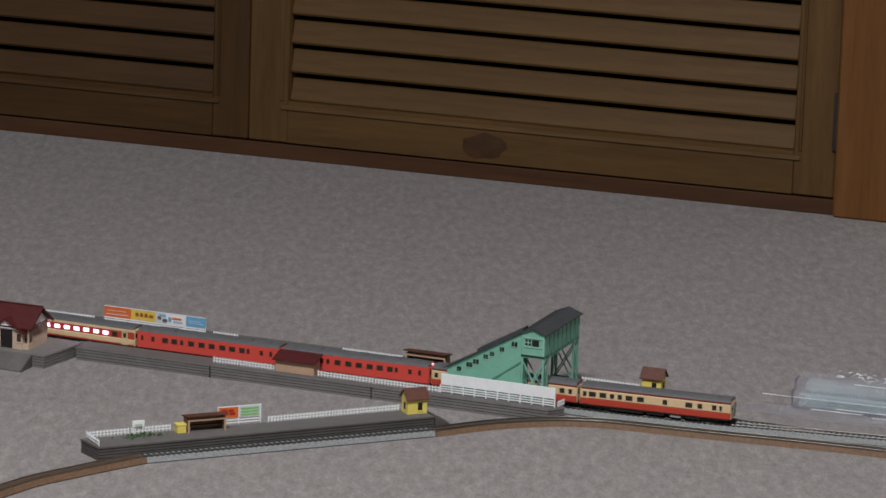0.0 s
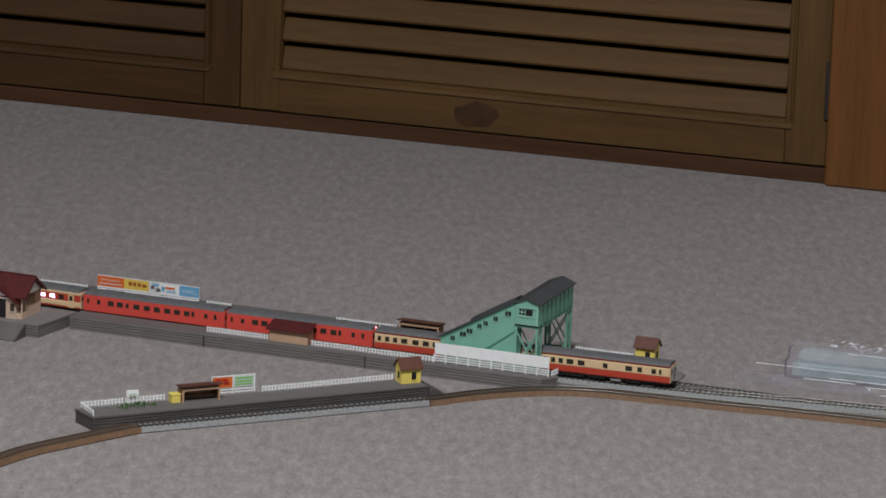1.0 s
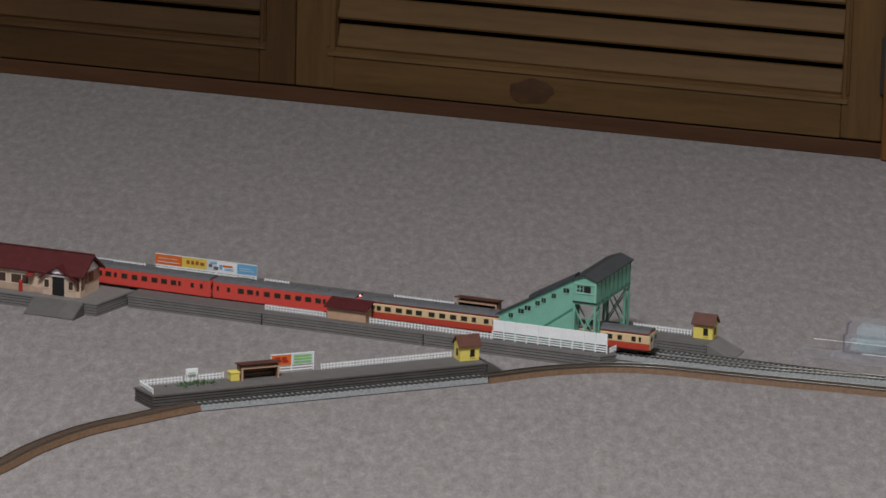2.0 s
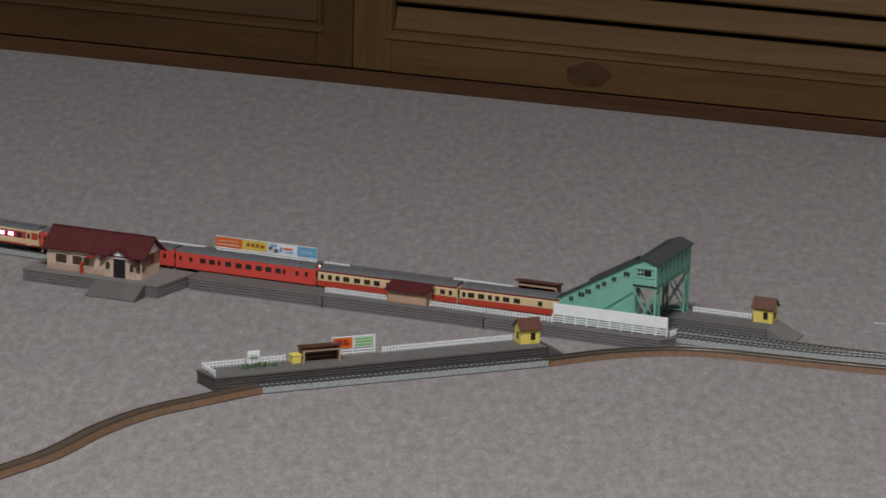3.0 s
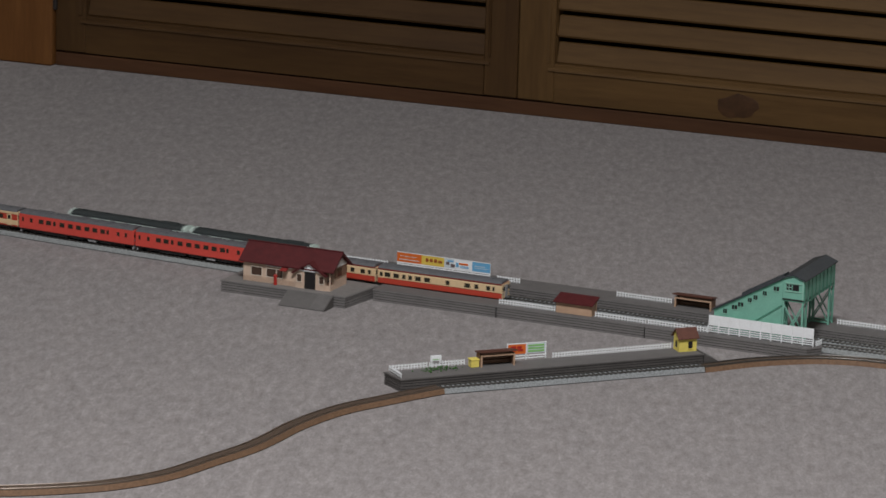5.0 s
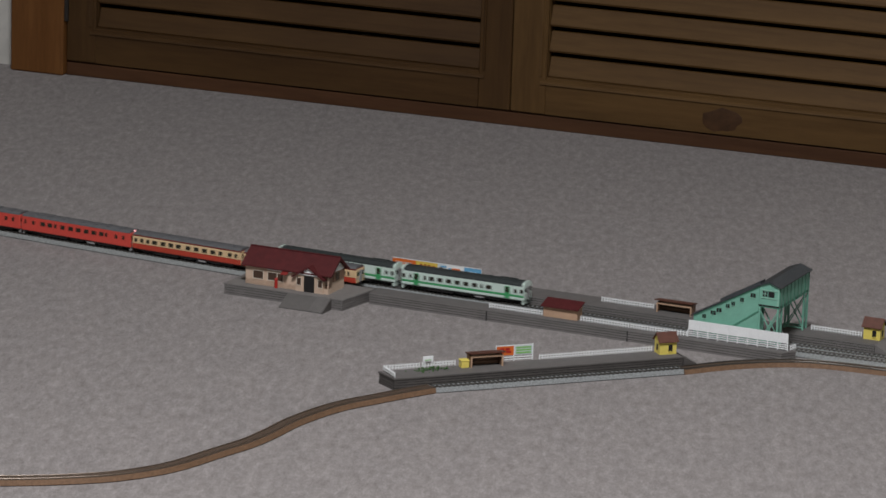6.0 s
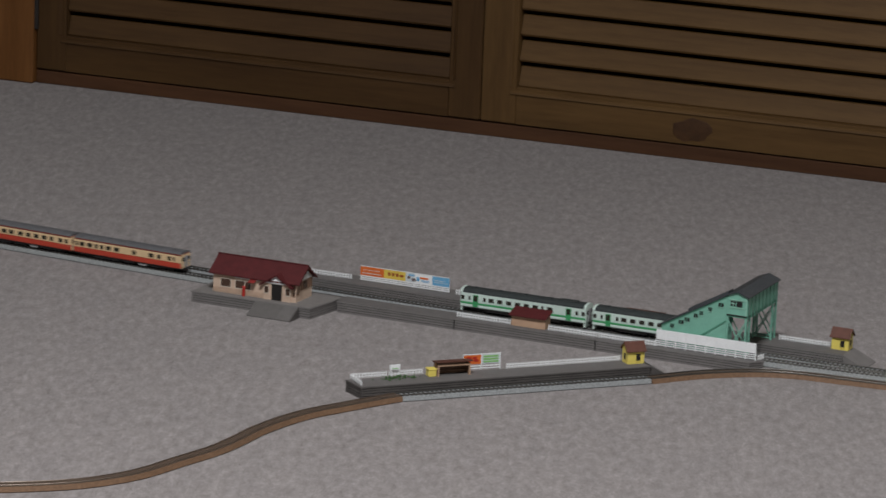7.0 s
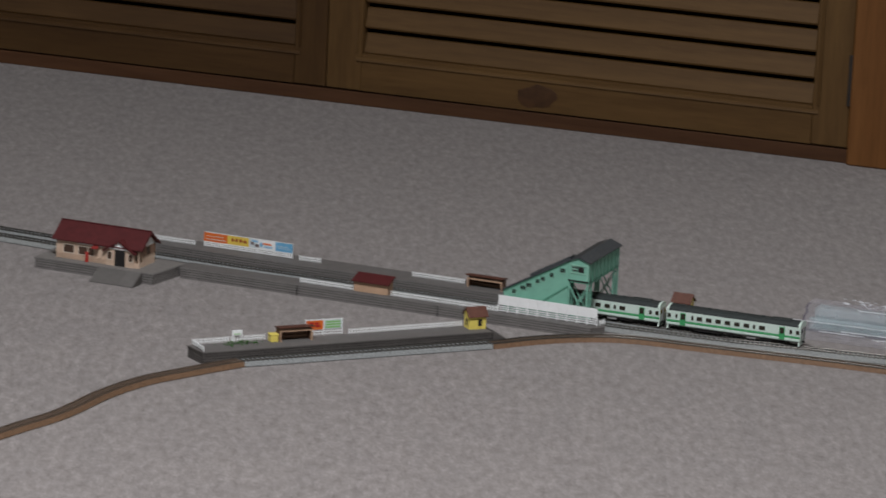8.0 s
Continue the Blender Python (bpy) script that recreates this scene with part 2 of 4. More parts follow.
structure("floor", boxes([(-3.2, -5.2, -0.1, 3.6, 1.6, 0)]), CARPET, "warm grey short-pile carpet")
structure("ceiling", boxes([(-3.2, -5.2, 2.4, 3.6, 1.6, 2.5)]), CEIL)
structure("wall_west", boxes([(-3.3, -5.2, 0, -3.2, 1.6, 2.4)]), PAINT)
structure("wall_east", boxes([(3.6, -5.2, 0, 3.7, 1.6, 2.4)]), PAINT)
structure("wall_south", boxes([(-3.2, -5.3, 0, 3.6, -5.2, 2.4)]), PAINT)
structure("wall_north", boxes([(-3.3, 0.022, 0, -1.199, 0.12, 2.4), (-1.199, 0.022, 1.86, 0.206, 0.12, 2.4), (0.206, 0.022, 0, 3.72, 0.12, 2.4)]), PAINT, "pale papered wall round the cupboard", CAB)

cup = thing("louvred_cupboard", CAB, "varnished pine built-in cupboard with closed louvred doors", "cupboard")
part("left_post", boxes([(-1.197, -0.008, 0, -1.1235, 0.03, 1.856)], 0.002), POST_Z, cup, "orange pine post")
part("right_post", boxes([(0.1275, -0.008, 0, 0.204, 0.03, 1.856)], 0.002), POST_Z, cup, "orange pine post")
part("head_rail", boxes([(-1.123, -0.004, 1.79, 0.127, 0.03, 1.856)], 0.002), POST_Z, cup)
part("skirting", boxes([(-1.123, 0.002, 0, 0.127, 0.03, 0.0165)], 0.001), KICK, cup, "dark pine skirting under the doors")
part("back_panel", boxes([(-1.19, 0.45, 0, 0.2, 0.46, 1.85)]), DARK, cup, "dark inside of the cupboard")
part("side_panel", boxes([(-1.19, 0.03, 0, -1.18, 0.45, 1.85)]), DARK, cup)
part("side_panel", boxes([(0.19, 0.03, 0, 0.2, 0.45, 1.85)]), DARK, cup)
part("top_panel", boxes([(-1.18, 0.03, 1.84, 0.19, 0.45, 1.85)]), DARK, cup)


def louvre_door(x0, x1, a, b, hinge, upright, level):
    top = 1.785
    door = part("door", boxes([(x0, 0, 0.0185, a, 0.026, top)], 0.0015), upright, cup, "louvred pine door")
    part("stile", boxes([(b, 0, 0.0185, x1, 0.026, top)], 0.0015), upright, door)
    part("bottom_rail", boxes([(a + 0.00004, 0.0001, 0.0187, b - 0.00004, 0.0258, 0.0638)], 0.0005), level, door)
    part("top_rail", boxes([(a + 0.0002, 0.0004, 1.72, b - 0.0002, 0.0258, top - 0.0003)], 0.0012), level, door)
    # a slat leans back at the top, so a dark slot shows above each one
    slat = mesh_of("slat", boxes([(a + 0.0003, -0.0033, -0.0131, b - 0.0003, 0.0033, 0.0131)], 0.0016), level)
    for i in range(52):
        piece("slat", slat, door, pose(0, 0.0105, 0.0762 + 0.0315 * i, -19))
    part("beading", prism(bmesh.new(), [(0.0040, 0.0548), (-0.0022, 0.0556), (-0.0016, 0.0580), (0.0060, 0.0652), (0.0100, 0.0652), (0.0100, 0.0548)], a - 0.0074, b + 0.0074), level, door, "moulded beading round the slats")
    for x, q in ((a, -1), (b, 1)):
        part("beading", prism(bmesh.new(), [(x + q * 0.0090, 0.0040), (x + q * 0.0084, -0.0022), (x + q * 0.0062, -0.0016), (x - q * 0.0006, 0.0060), (x - q * 0.0006, 0.0100), (x + q * 0.0090, 0.0100)], 0.0653, 1.72, "z"), upright, door)
    part("hinge", boxes([(hinge - 0.0030, -0.0045, 0.069, hinge + 0.0030, 0.004, 0.129)], 0.0008), IRON, door, "dark iron hinge")
    return door


# the left door takes the pine with shade painted in
left_door = louvre_door(-1.1222, -0.5251, -1.0815, -0.5665, -1.1222, PINE_SHADED_Z, PINE_SHADED_X)
right_door = louvre_door(-0.5241, 0.1262, -0.479, 0.0815, 0.1258, PINE_Z, PINE_X)
knot = bmesh.new()
bmesh.ops.create_uvsphere(knot, u_segments=24, v_segments=8, radius=1)
for vert in knot.verts:
    bearing = math.atan2(vert.co.z, vert.co.x)
    vert.co *= 1 + 0.10 * math.sin(2 * bearing + 0.7) + 0.07 * math.sin(5 * bearing) + 0.04 * math.sin(9 * bearing + 1.1)
bmesh.ops.transform(knot, matrix=pose(-0.2555, 0.0001, 0.0365) @ Matrix.Diagonal((0.0235, 0.0006, 0.0150, 1)), verts=knot.verts)
part("knot", knot, KNOT, right_door, "dark oval knot in the pine")


# ---------------------------------------------------------------- tracks
RAIL = 0.0065


def arc_line(points, step=0.0035):
    """A smooth plan line through a few points."""
    ps = [Vector(p) for p in points]
    ps = [ps[0] * 2 - ps[1]] + ps + [ps[-1] * 2 - ps[-2]]
    out = []
    for i in range(1, len(ps) - 2):
        a, b, c, d = ps[i - 1:i + 3]
        n = max(2, int((c - b).length / step))
        for j in range(n):
            s = j / n
            out.append(0.5 * (2 * b + (c - a) * s + (2 * a - 5 * b + 4 * c - d) * s * s + (3 * b - a - 3 * c + d) * s ** 3))
    out.append(ps[-2])
    return [(p.x, p.y) for p in out]


def straight_line(points, step=0.0036):
    """An evenly stepped plan line along straight lengths."""
    out = []
    for p, q in zip(points, points[1:]):
        p, q = Vector(p), Vector(q)
        n = max(1, round((q - p).length / step))
        out += [tuple(p.lerp(q, j / n)) for j in range(n)]
    return out + [tuple(points[-1])]


def lay_track(m, line, bed, sleeper, label, half=0.0067, zb=0.0051, group="", rail=None, crown=None):
    """Sectional track: roadbed with sloped shoulders over a narrow foot, sleepers and two rails."""
    t = thing("track", m, label, "railway track", group)
    foot, wide = half + 0.0004, half + 0.0016
    part("roadbed", sweep(bmesh.new(), line, [(-foot, 0.0), (foot, 0.0), (foot, 0.0009), (wide, 0.0009), (half, zb), (-half, zb), (-wide, 0.0009), (-foot, 0.0009)]), bed, t)
    if crown:
        part("ballast_crown", sweep(bmesh.new(), line, [(-half + 0.0003, zb - 0.001), (half - 0.0003, zb - 0.001), (half - 0.0006, zb + 0.0002), (-half + 0.0006, zb + 0.0002)]), crown, t, "dark ballast between the sleepers")
    for s in (-1, 1):
        head = [(-0.0004, zb), (0.0004, zb), (0.0004, RAIL - 0.0003), (0.00026, RAIL - 0.00008), (0.0, RAIL), (-0.00026, RAIL - 0.00008), (-0.0004, RAIL - 0.0003)]
        part("rail", sweep(bmesh.new(), line, [(s * 0.0045 + o, z) for o, z in head]), rail or RAIL_M, t, "nickel silver rail")
    bm = bmesh.new()
    thick = 0.0011
    walked, due = 0.0, 0.0018
    for p, q in zip(line, line[1:]):
        p, d = Vector(p), Vector(q) - Vector(p)
        while due < walked + d.length:
            at = p + d * ((due - walked) / d.length)
            box(bm, -thick, -0.0066, zb - 0.0004, thick, 0.0066, zb + 0.0003, m=Matrix.Translation((at.x, at.y, 0)) @ Matrix.Rotation(math.atan2(d.y, d.x), 4, "Z"))
            due += 0.0048
        walked += d.length
    tagged(part("sleeper_bed", bm, sleeper, t), kind="stuff")
    return t


# the two lines bow a little; they come together east of the footbridge
NEAR_LINE = arc_line([(-2.6, 0.10), (-1.6, 0.092), (-1.0, 0.080), (-0.75, 0.0665), (-0.64, 0.0580), (-0.53, 0.0505), (-0.43, 0.0445), (-0.30, 0.0388), (-0.20, 0.0372), (0.0, 0.0395), (0.2, 0.0448), (0.30, 0.0510), (0.34, 0.0570), (0.39, 0.0652), (0.47, 0.0755), (0.60, 0.0900), (0.9, 0.13)], 0.006)
FAR_LINE = arc_line([(-2.6, 0.128), (-1.6, 0.118), (-1.0, 0.105), (-0.75, 0.0920), (-0.53, 0.0770), (-0.40, 0.0695), (-0.27, 0.0645), (-0.13, 0.0640), (0.0, 0.0650), (0.24, 0.0665), (0.30, 0.0672), (0.36, 0.0688), (0.42, 0.0705)], 0.006)
lay_track(LAY, NEAR_LINE, BALLAST, SLEEPER, "pale grey ballasted model track in front of the far platform", group="double line")
lay_track(LAY @ pose(0, 0, -0.0005), FAR_LINE, BALLAST_DK, SLEEPER, "worn grey ballasted model track along the far platform", group="double line")
lay_track(ISL, straight_line([(0.036, -0.0088), (0.294, -0.0020)]), BALLAST_DK, SLEEPER, "straight grey ballasted track beside the branch platform")
CURVE_IN = [(-0.0627, -0.2660), (-0.0765, -0.2950), (-0.0895, -0.3250), (-0.105, -0.362), (-0.1135, -0.398), (-0.1178, -0.440), (-0.1172, -0.480), (-0.1190, -0.518), (-0.1275, -0.5633), (-0.1395, -0.622), (-0.1645, -0.669), (-0.199, -0.704), (-0.237, -0.733), (-0.29, -0.766), (-0.36, -0.798), (-0.45, -0.83)]
lay_track(pose(0, 0, 0), arc_line(CURVE_IN), BROWNBED, SLEEPER_BROWN, "curved brown model track lying on the carpet", 0.0072, 0.0052, rail=RAIL_DULL, crown=BROWNTOP)
CURVE_OUT = [(0.1087, -0.0728), (0.144, -0.0255), (0.1838, 0.0090), (0.222, 0.0255), (0.269, 0.0325), (0.3238, 0.0400), (0.3735, 0.0480), (0.4288, 0.0555), (0.479, 0.0610), (0.60, 0.075)]
lay_track(pose(0, 0, -0.0008), arc_line(CURVE_OUT), BROWNBED, SLEEPER_BROWN, "curved brown model track joining the double line", 0.0072, 0.0050, crown=BROWNTOP)


# ---------------------------------------------------------------- platforms
PZ = 0.0113


def platform(m, outline, label, courses=4, stone=STONE, top=None):
    """A platform block with stepped masonry courses and a paved top."""
    t = thing("platform", m, label, "model platform")
    h = (PZ - 0.0012) / courses

    def inset(d):
        out, n = [], len(outline)
        for i in range(n):
            p, a, b = Vector(outline[i]), Vector(outline[i - 1]), Vector(outline[(i + 1) % n])
            n1, n2 = (p - a).normalized(), (b - p).normalized()
            n1, n2 = Vector((-n1.y, n1.x)), Vector((-n2.y, n2.x))
            k = (n1 + n2) / max(0.3, 1 + n1.dot(n2))
            out.append(tuple(p + k * d))
        return out
    for i in range(courses):
        part("course", prism(bmesh.new(), inset(0.0006), i * h, (i + 1) * h - 0.0007, "z"), stone, t)
        part("joint", prism(bmesh.new(), inset(0.0013), (i + 1) * h - 0.0007, (i + 1) * h, "z"), JOINT, t)
    part("coping", prism(bmesh.new(), inset(0.0), courses * h, PZ - 0.0001, "z"), stone, t)
    part("paving", prism(bmesh.new(), inset(0.0012), PZ - 0.0001, PZ + 0.0003, "z"), top or STONE_TOP, t)
    return t


FRONT = platform(LAY, [(-0.2648, 0.0030), (0.1790, 0.0030), (0.1895, 0.0165), (0.1780, 0.0325), (0.0, 0.0292), (-0.20, 0.0268), (-0.2648, 0.0280)], "long grey plastic platform with stepped masonry sides")
platform(LAY, [(-0.4080, -0.0385), (-0.2738, -0.0385), (-0.2652, 0.0225), (-0.4080, 0.0290)], "grey plastic forecourt block under the station house", top=PAVING)
FAR = platform(LAY, [(-0.40, 0.0825), (-0.2, 0.0765), (0.2485, 0.0785), (0.2485, 0.113), (-0.40, 0.113)], "long grey plastic platform behind the double line")
part("ramp", prism(bmesh.new(), [(0.2485, 0), (0.2715, 0), (0.2715, 0.001), (0.2485, PZ)], 0.0790, 0.1126, "y"), STONE, FAR, "sloping platform end")
for u in (-0.1345, 0.0175):
    part("butt_joint", boxes([(u, 0.0018, 0.0002, u + 0.0004, 0.004, PZ - 0.0003)]), JOINT, FRONT, "dark seam between two platform lengths")
ISLAND = platform(ISL, [(0.0026, 0.0012), (0.3025, 0.0108), (0.3000, 0.0405), (-0.0028, 0.0312)], "dark grey branch platform standing apart on the carpet", stone=DARKSTONE)
part("ramp", prism(bmesh.new(), [(0.3027, 0), (0.3215, 0), (0.3215, 0.001), (0.3027, PZ)], 0.0112, 0.0400, "y"), DARKSTONE, ISLAND, "sloping platform end")


# ---------------------------------------------------------------- fences and signs
picket_mesh = mesh_of("picket", boxes([(-0.0005, -0.0003, 0, 0.0005, 0.0003, 0.0052)]), WHITE)


def picket_fence(m, length, label, gap=0.0029):
    t = thing("picket_fence", m, label, "fence", "white picket fences")
    part("rail", boxes([(0, 0.0003, 0.0012, length, 0.0008, 0.0020)]), WHITE, t)
    part("rail", boxes([(0, 0.0003, 0.0034, length, 0.0008, 0.0042)]), WHITE, t)
    n = int(length / gap)
    for i in range(n + 1):
        piece("picket", picket_mesh, t, pose(0.0005 + i * (length - 0.001) / n, 0, 0))
    return t


TOP = PZ + 0.0003
for a, b, v in ((-0.132, -0.074, 0.0042), (-0.033, 0.019, 0.0042), (0.0205, 0.080, 0.0042)):
    picket_fence(DECK @ pose(a, v, TOP), b - a, "low white picket fence along the front of the platform")
picket_fence(DECK @ pose(0.1868, 0.0075, TOP, 0, 0, 78), 0.0098, "short white picket fence across the platform's end")
for a, b, v in ((-0.337, -0.288, 0.087), (-0.170, -0.146, 0.087), (-0.045, 0.012, 0.088), (0.177, 0.230, 0.0945)):
    picket_fence(DECK @ pose(a, v, TOP), b - a, "low white picket fence on the far platform")
for a, v, n in ((-0.0005, 0.0240, 0.0370), (0.0385, 0.0252, 0.0345), (0.1585, 0.0262, 0.0590), (0.2185, 0.0280, 0.0590)):
    picket_fence(QUAY @ pose(a, v, TOP, 0, 0, 1.75), n, "low white picket fence along the branch platform")
picket_fence(QUAY @ pose(0.0015, -0.0030, TOP, 0, 0, 94), 0.0265, "low white picket fence closing the branch platform's end")


def panel_fence():
    t = thing("panel_fence", DECK @ pose(0.081, 0.0050, TOP), "white plastic hoarding of ten panels on low posts", "hoarding")
    w = 0.104 / 10
    for i in range(10):
        part("panel", boxes([(i * w + 0.00006, 0, 0.0070, (i + 1) * w - 0.00006, 0.001, 0.0168)], 0.0001), WHITE, t)
    for i in range(11):
        part("post", boxes([(i * w - 0.0005, -0.0012, 0, i * w + 0.0005, -0.0004, 0.0072)]), WHITE, t)
    for z in (0.0010, 0.0030, 0.0050):
        part("rail", boxes([(0, -0.0003, z, 0.104, 0.0008, z + 0.0008)]), WHITE, t)


panel_fence()


def bars(parent, rows, material, name="lettering_bar"):
    for r in rows:
        part(name, boxes([r]), material, parent)


def long_billboard():
    k = 0.74
    t = thing("billboard", DECK @ pose(-0.2785, 0.0880, TOP), "long orange, yellow, white and blue printed board on white rails", "billboard")
    for a, b, mat in ((0, 0.0265, ORANGE), (0.0265, 0.051, PRINT_YELLOW), (0.051, 0.061, PRINT_PALE), (0.061, 0.081, WHITE), (0.081, 0.1, PRINT_BLUE)):
        part("panel", boxes([(a, 0, 0.0078 * k, b - 0.0001, 0.0008, 0.0205 * k)]), mat, t)
    for z in (0.0006, 0.0025, 0.0044):
        part("rail", boxes([(0, 0, z, 0.1, 0.0008, z + 0.0012)]), WHITE, t)
    for i in range(6):
        part("post", boxes([(i * 0.0198, 0.0009, 0, i * 0.0198 + 0.001, 0.0018, 0.0148)]), WHITE, t)
    part("top_edge", boxes([(0, -0.0002, 0.01517, 0.1, 0.001, 0.0156)]), WHITE, t)
    for x, w, z, h in ((0.031, 0.003, 0.0125, 0.0045), (0.0355, 0.003, 0.0125, 0.0045), (0.040, 0.003, 0.0125, 0.0045), (0.0445, 0.004, 0.0125, 0.0035)):
        bars(t, [(x, -0.0003, z * k, x + w, 0, (z + h) * k), (x + 0.0006, -0.0004, (z + h * 0.35) * k, x + w + 0.0006, -0.0001, (z + h * 0.5) * k)], PRINT_BROWN)
    bars(t, [(0.053, -0.0003, 0.0089, 0.0565, 0, 0.0118), (0.058, -0.0003, 0.0070, 0.0625, 0, 0.0100)], PRINT_DARK)
    bars(t, [(0.0545, -0.0003, 0.0122, 0.061, 0, 0.0137), (0.0635, -0.0003, 0.0078, 0.0665, 0, 0.0122)], PRINT_BLUE)
    bars(t, [(0.067, -0.0003, 0.0104, 0.0765, 0, 0.0122)], ORANGE)
    bars(t, [(0.0685, -0.0003, 0.0074, 0.0775, 0, 0.0080), (0.0685, -0.0003, 0.0086, 0.0775, 0, 0.0092)], PRINT_BLUE)
    bars(t, [(0.0835, -0.0003, 0.0089, 0.098, 0, 0.0093), (0.0835, -0.0003, 0.0107, 0.095, 0, 0.0112)], PRINT_PALE)
    bars(t, [(0.002, -0.0003, 0.0080, 0.024, 0, 0.0086), (0.003, -0.0003, 0.0115, 0.022, 0, 0.0119)], PRINT_PALE)


long_billboard()


def branch_board():
    t = thing("billboard", QUAY @ pose(0.1145, 0.0275, TOP), "small white-framed double board in orange and green", "billboard")
    part("panel", boxes([(0.001, 0, 0.0058, 0.0185, 0.0008, 0.0150)]), ORANGE, t)
    part("panel", boxes([(0.0187, 0, 0.0058, 0.0375, 0.0008, 0.0150)]), PRINT_PALE, t)
    for z in (0.0012, 0.0035, 0.0150):
        part("rail", boxes([(0, -0.0002, z, 0.0385, 0.001, z + 0.0007)]), WHITE, t)
    for x in (0, 0.0182, 0.0375):
        part("post", boxes([(x, -0.0002, 0, x + 0.0007, 0.0012, 0.0160)]), WHITE, t)
    for i in range(3):
        bars(t, [(0.0205, -0.0003, 0.0070 + 0.0026 * i, 0.036, 0, 0.0086 + 0.0026 * i)], PRINT_GREEN)
    for x, z, w in ((0.0035, 0.0112, 0.005), (0.0095, 0.0110, 0.0045), (0.004, 0.0085, 0.0045), (0.0105, 0.0083, 0.005)):
        bars(t, [(x, -0.0003, z, x + w, 0, z + 0.0022)], POSTRED)


branch_board()


def name_board():
    t = thing("station_sign", QUAY @ pose(0.039, 0.0235, TOP), "small white station name board on two legs", "sign")
    part("board", boxes([(0, 0, 0.0060, 0.0105, 0.0010, 0.0112)], 0.0002), WHITE, t)
    for x in (0.0008, 0.0088):
        part("leg", boxes([(x, 0.0001, 0, x + 0.0009, 0.0007, 0.0062)]), WHITE, t)
    bars(t, [(0.002, -0.0002, 0.0071, 0.0085, 0, 0.0078)], PRINT_GREEN)


name_board()


def shrub(m, n, sx, sy):
    bm = bmesh.new()
    rng = random.Random(5)
    for i in range(n):
        r = rng.uniform(0.0004, 0.0011)
        res = bmesh.ops.create_icosphere(bm, subdivisions=1, radius=r)
        x, y = rng.gauss(0, sx), rng.gauss(0, sy)
        h = max(0.0, 1 - (x / (2 * sx)) ** 2 - (y / (2 * sy)) ** 2)
        bmesh.ops.transform(bm, matrix=pose(x, y, r * 0.6 + h * rng.uniform(0, 0.0024), rng.uniform(0, 90), rng.uniform(0, 90), 0), verts=res["verts"])
    ob = new("shrub", mesh_of("shrub", bm, BUSH))
    ob.matrix_basis = m
    tagged(ob, "low dark green flock shrubs on the grey platform", "shrub")


shrub(QUAY @ pose(0.045, 0.0155, TOP), 75, 0.011, 0.0032)


# ---------------------------------------------------------------- small buildings
def gable_roof(bm, x0, x1, y0, y1, ze, zr, thick, over=0.0):
    """Two roof slopes with their ridge along x."""
    ym = (y0 + y1) / 2
    k = (zr - ze) / (ym - y0)
    prism(bm, [(y0 - over, ze - k * over), (ym, zr), (y1 + over, ze - k * over), (y1 + over, ze - k * over + thick), (ym, zr + thick), (y0 - over, ze - k * over + thick)], x0, x1)
    return bm


def yellow_hut(m, label):
    """A small gabled hut, 17 mm along its ridge."""
    w, d, h, r = 0.0175, 0.0130, 0.0140, 0.0205
    t = thing("hut", m, label, "hut", "yellow huts")
    wall = part("wall", prism(bmesh.new(), [(0, 0), (d, 0), (d, h), (d / 2, r), (0, h)], 0, w), YELLOW, t)
    roof = part("roof", gable_roof(bmesh.new(), -0.0018, w + 0.0018, 0, d, h, r, 0.0008, 0.002), ROOF_BROWN, t)
    part("door", boxes([(w * 0.52, -0.0002, 0.003, w * 0.52 + 0.0042, 0.0008, 0.0095)]), BLACK, t, "dark open doorway")
    part("window", boxes([(-0.0002, d * 0.36, 0.0035, 0.0008, d * 0.36 + 0.0036, 0.0095)]), BLACK, t, "dark window")
    part("window", boxes([(w - 0.0008, d * 0.36, 0.0035, w + 0.0002, d * 0.36 + 0.0036, 0.0095)]), BLACK, t, "dark window")
    part("sill", boxes([(w * 0.5, -0.0006, 0.0022, w * 0.56 + 0.0042, 0, 0.003)]), YELLOW, wall)
    for i in range(9):
        part("batten", boxes([(i * w / 8 - 0.0002, -0.0021, 0, i * w / 8 + 0.0002, 0.0001, 0.0003)]), ROOF_BROWN, roof, m=pose(0, 0, h - 0.0003, 40))
    return t


yellow_hut(QUAY @ pose(0.279, 0.0145, TOP), "yellow gabled hut with a brown roof on the branch platform")
yellow_hut(DECK @ pose(0.2335, 0.0885, TOP), "yellow gabled hut with a brown roof at the far platform's end")


def front_shelter():
    t = thing("shelter", DECK @ pose(-0.0725, 0.0025, TOP), "waiting shelter with tan back wall and maroon lean-to roof", "shelter")
    part("wall", boxes([(0, 0, 0, 0.0365, 0.0012, 0.0115)], 0.0002), TANWALL, t)
    for x in (0, 0.0353):
        part("side_wall", prism(bmesh.new(), [(0.0012, 0), (0.013, 0), (0.013, 0.0145), (0.0012, 0.0113)], x, x + 0.0012), TANWALL, t)
    part("roof", prism(bmesh.new(), [(-0.003, 0.0105), (0.0150, 0.0155), (0.0150, 0.0165), (-0.003, 0.0115)], -0.002, 0.0385), ROOF, t, "maroon sheet roof")
    part("bench", boxes([(0.002, 0.0014, 0.003, 0.034, 0.005, 0.004)]), WOODBROWN, t)


front_shelter()


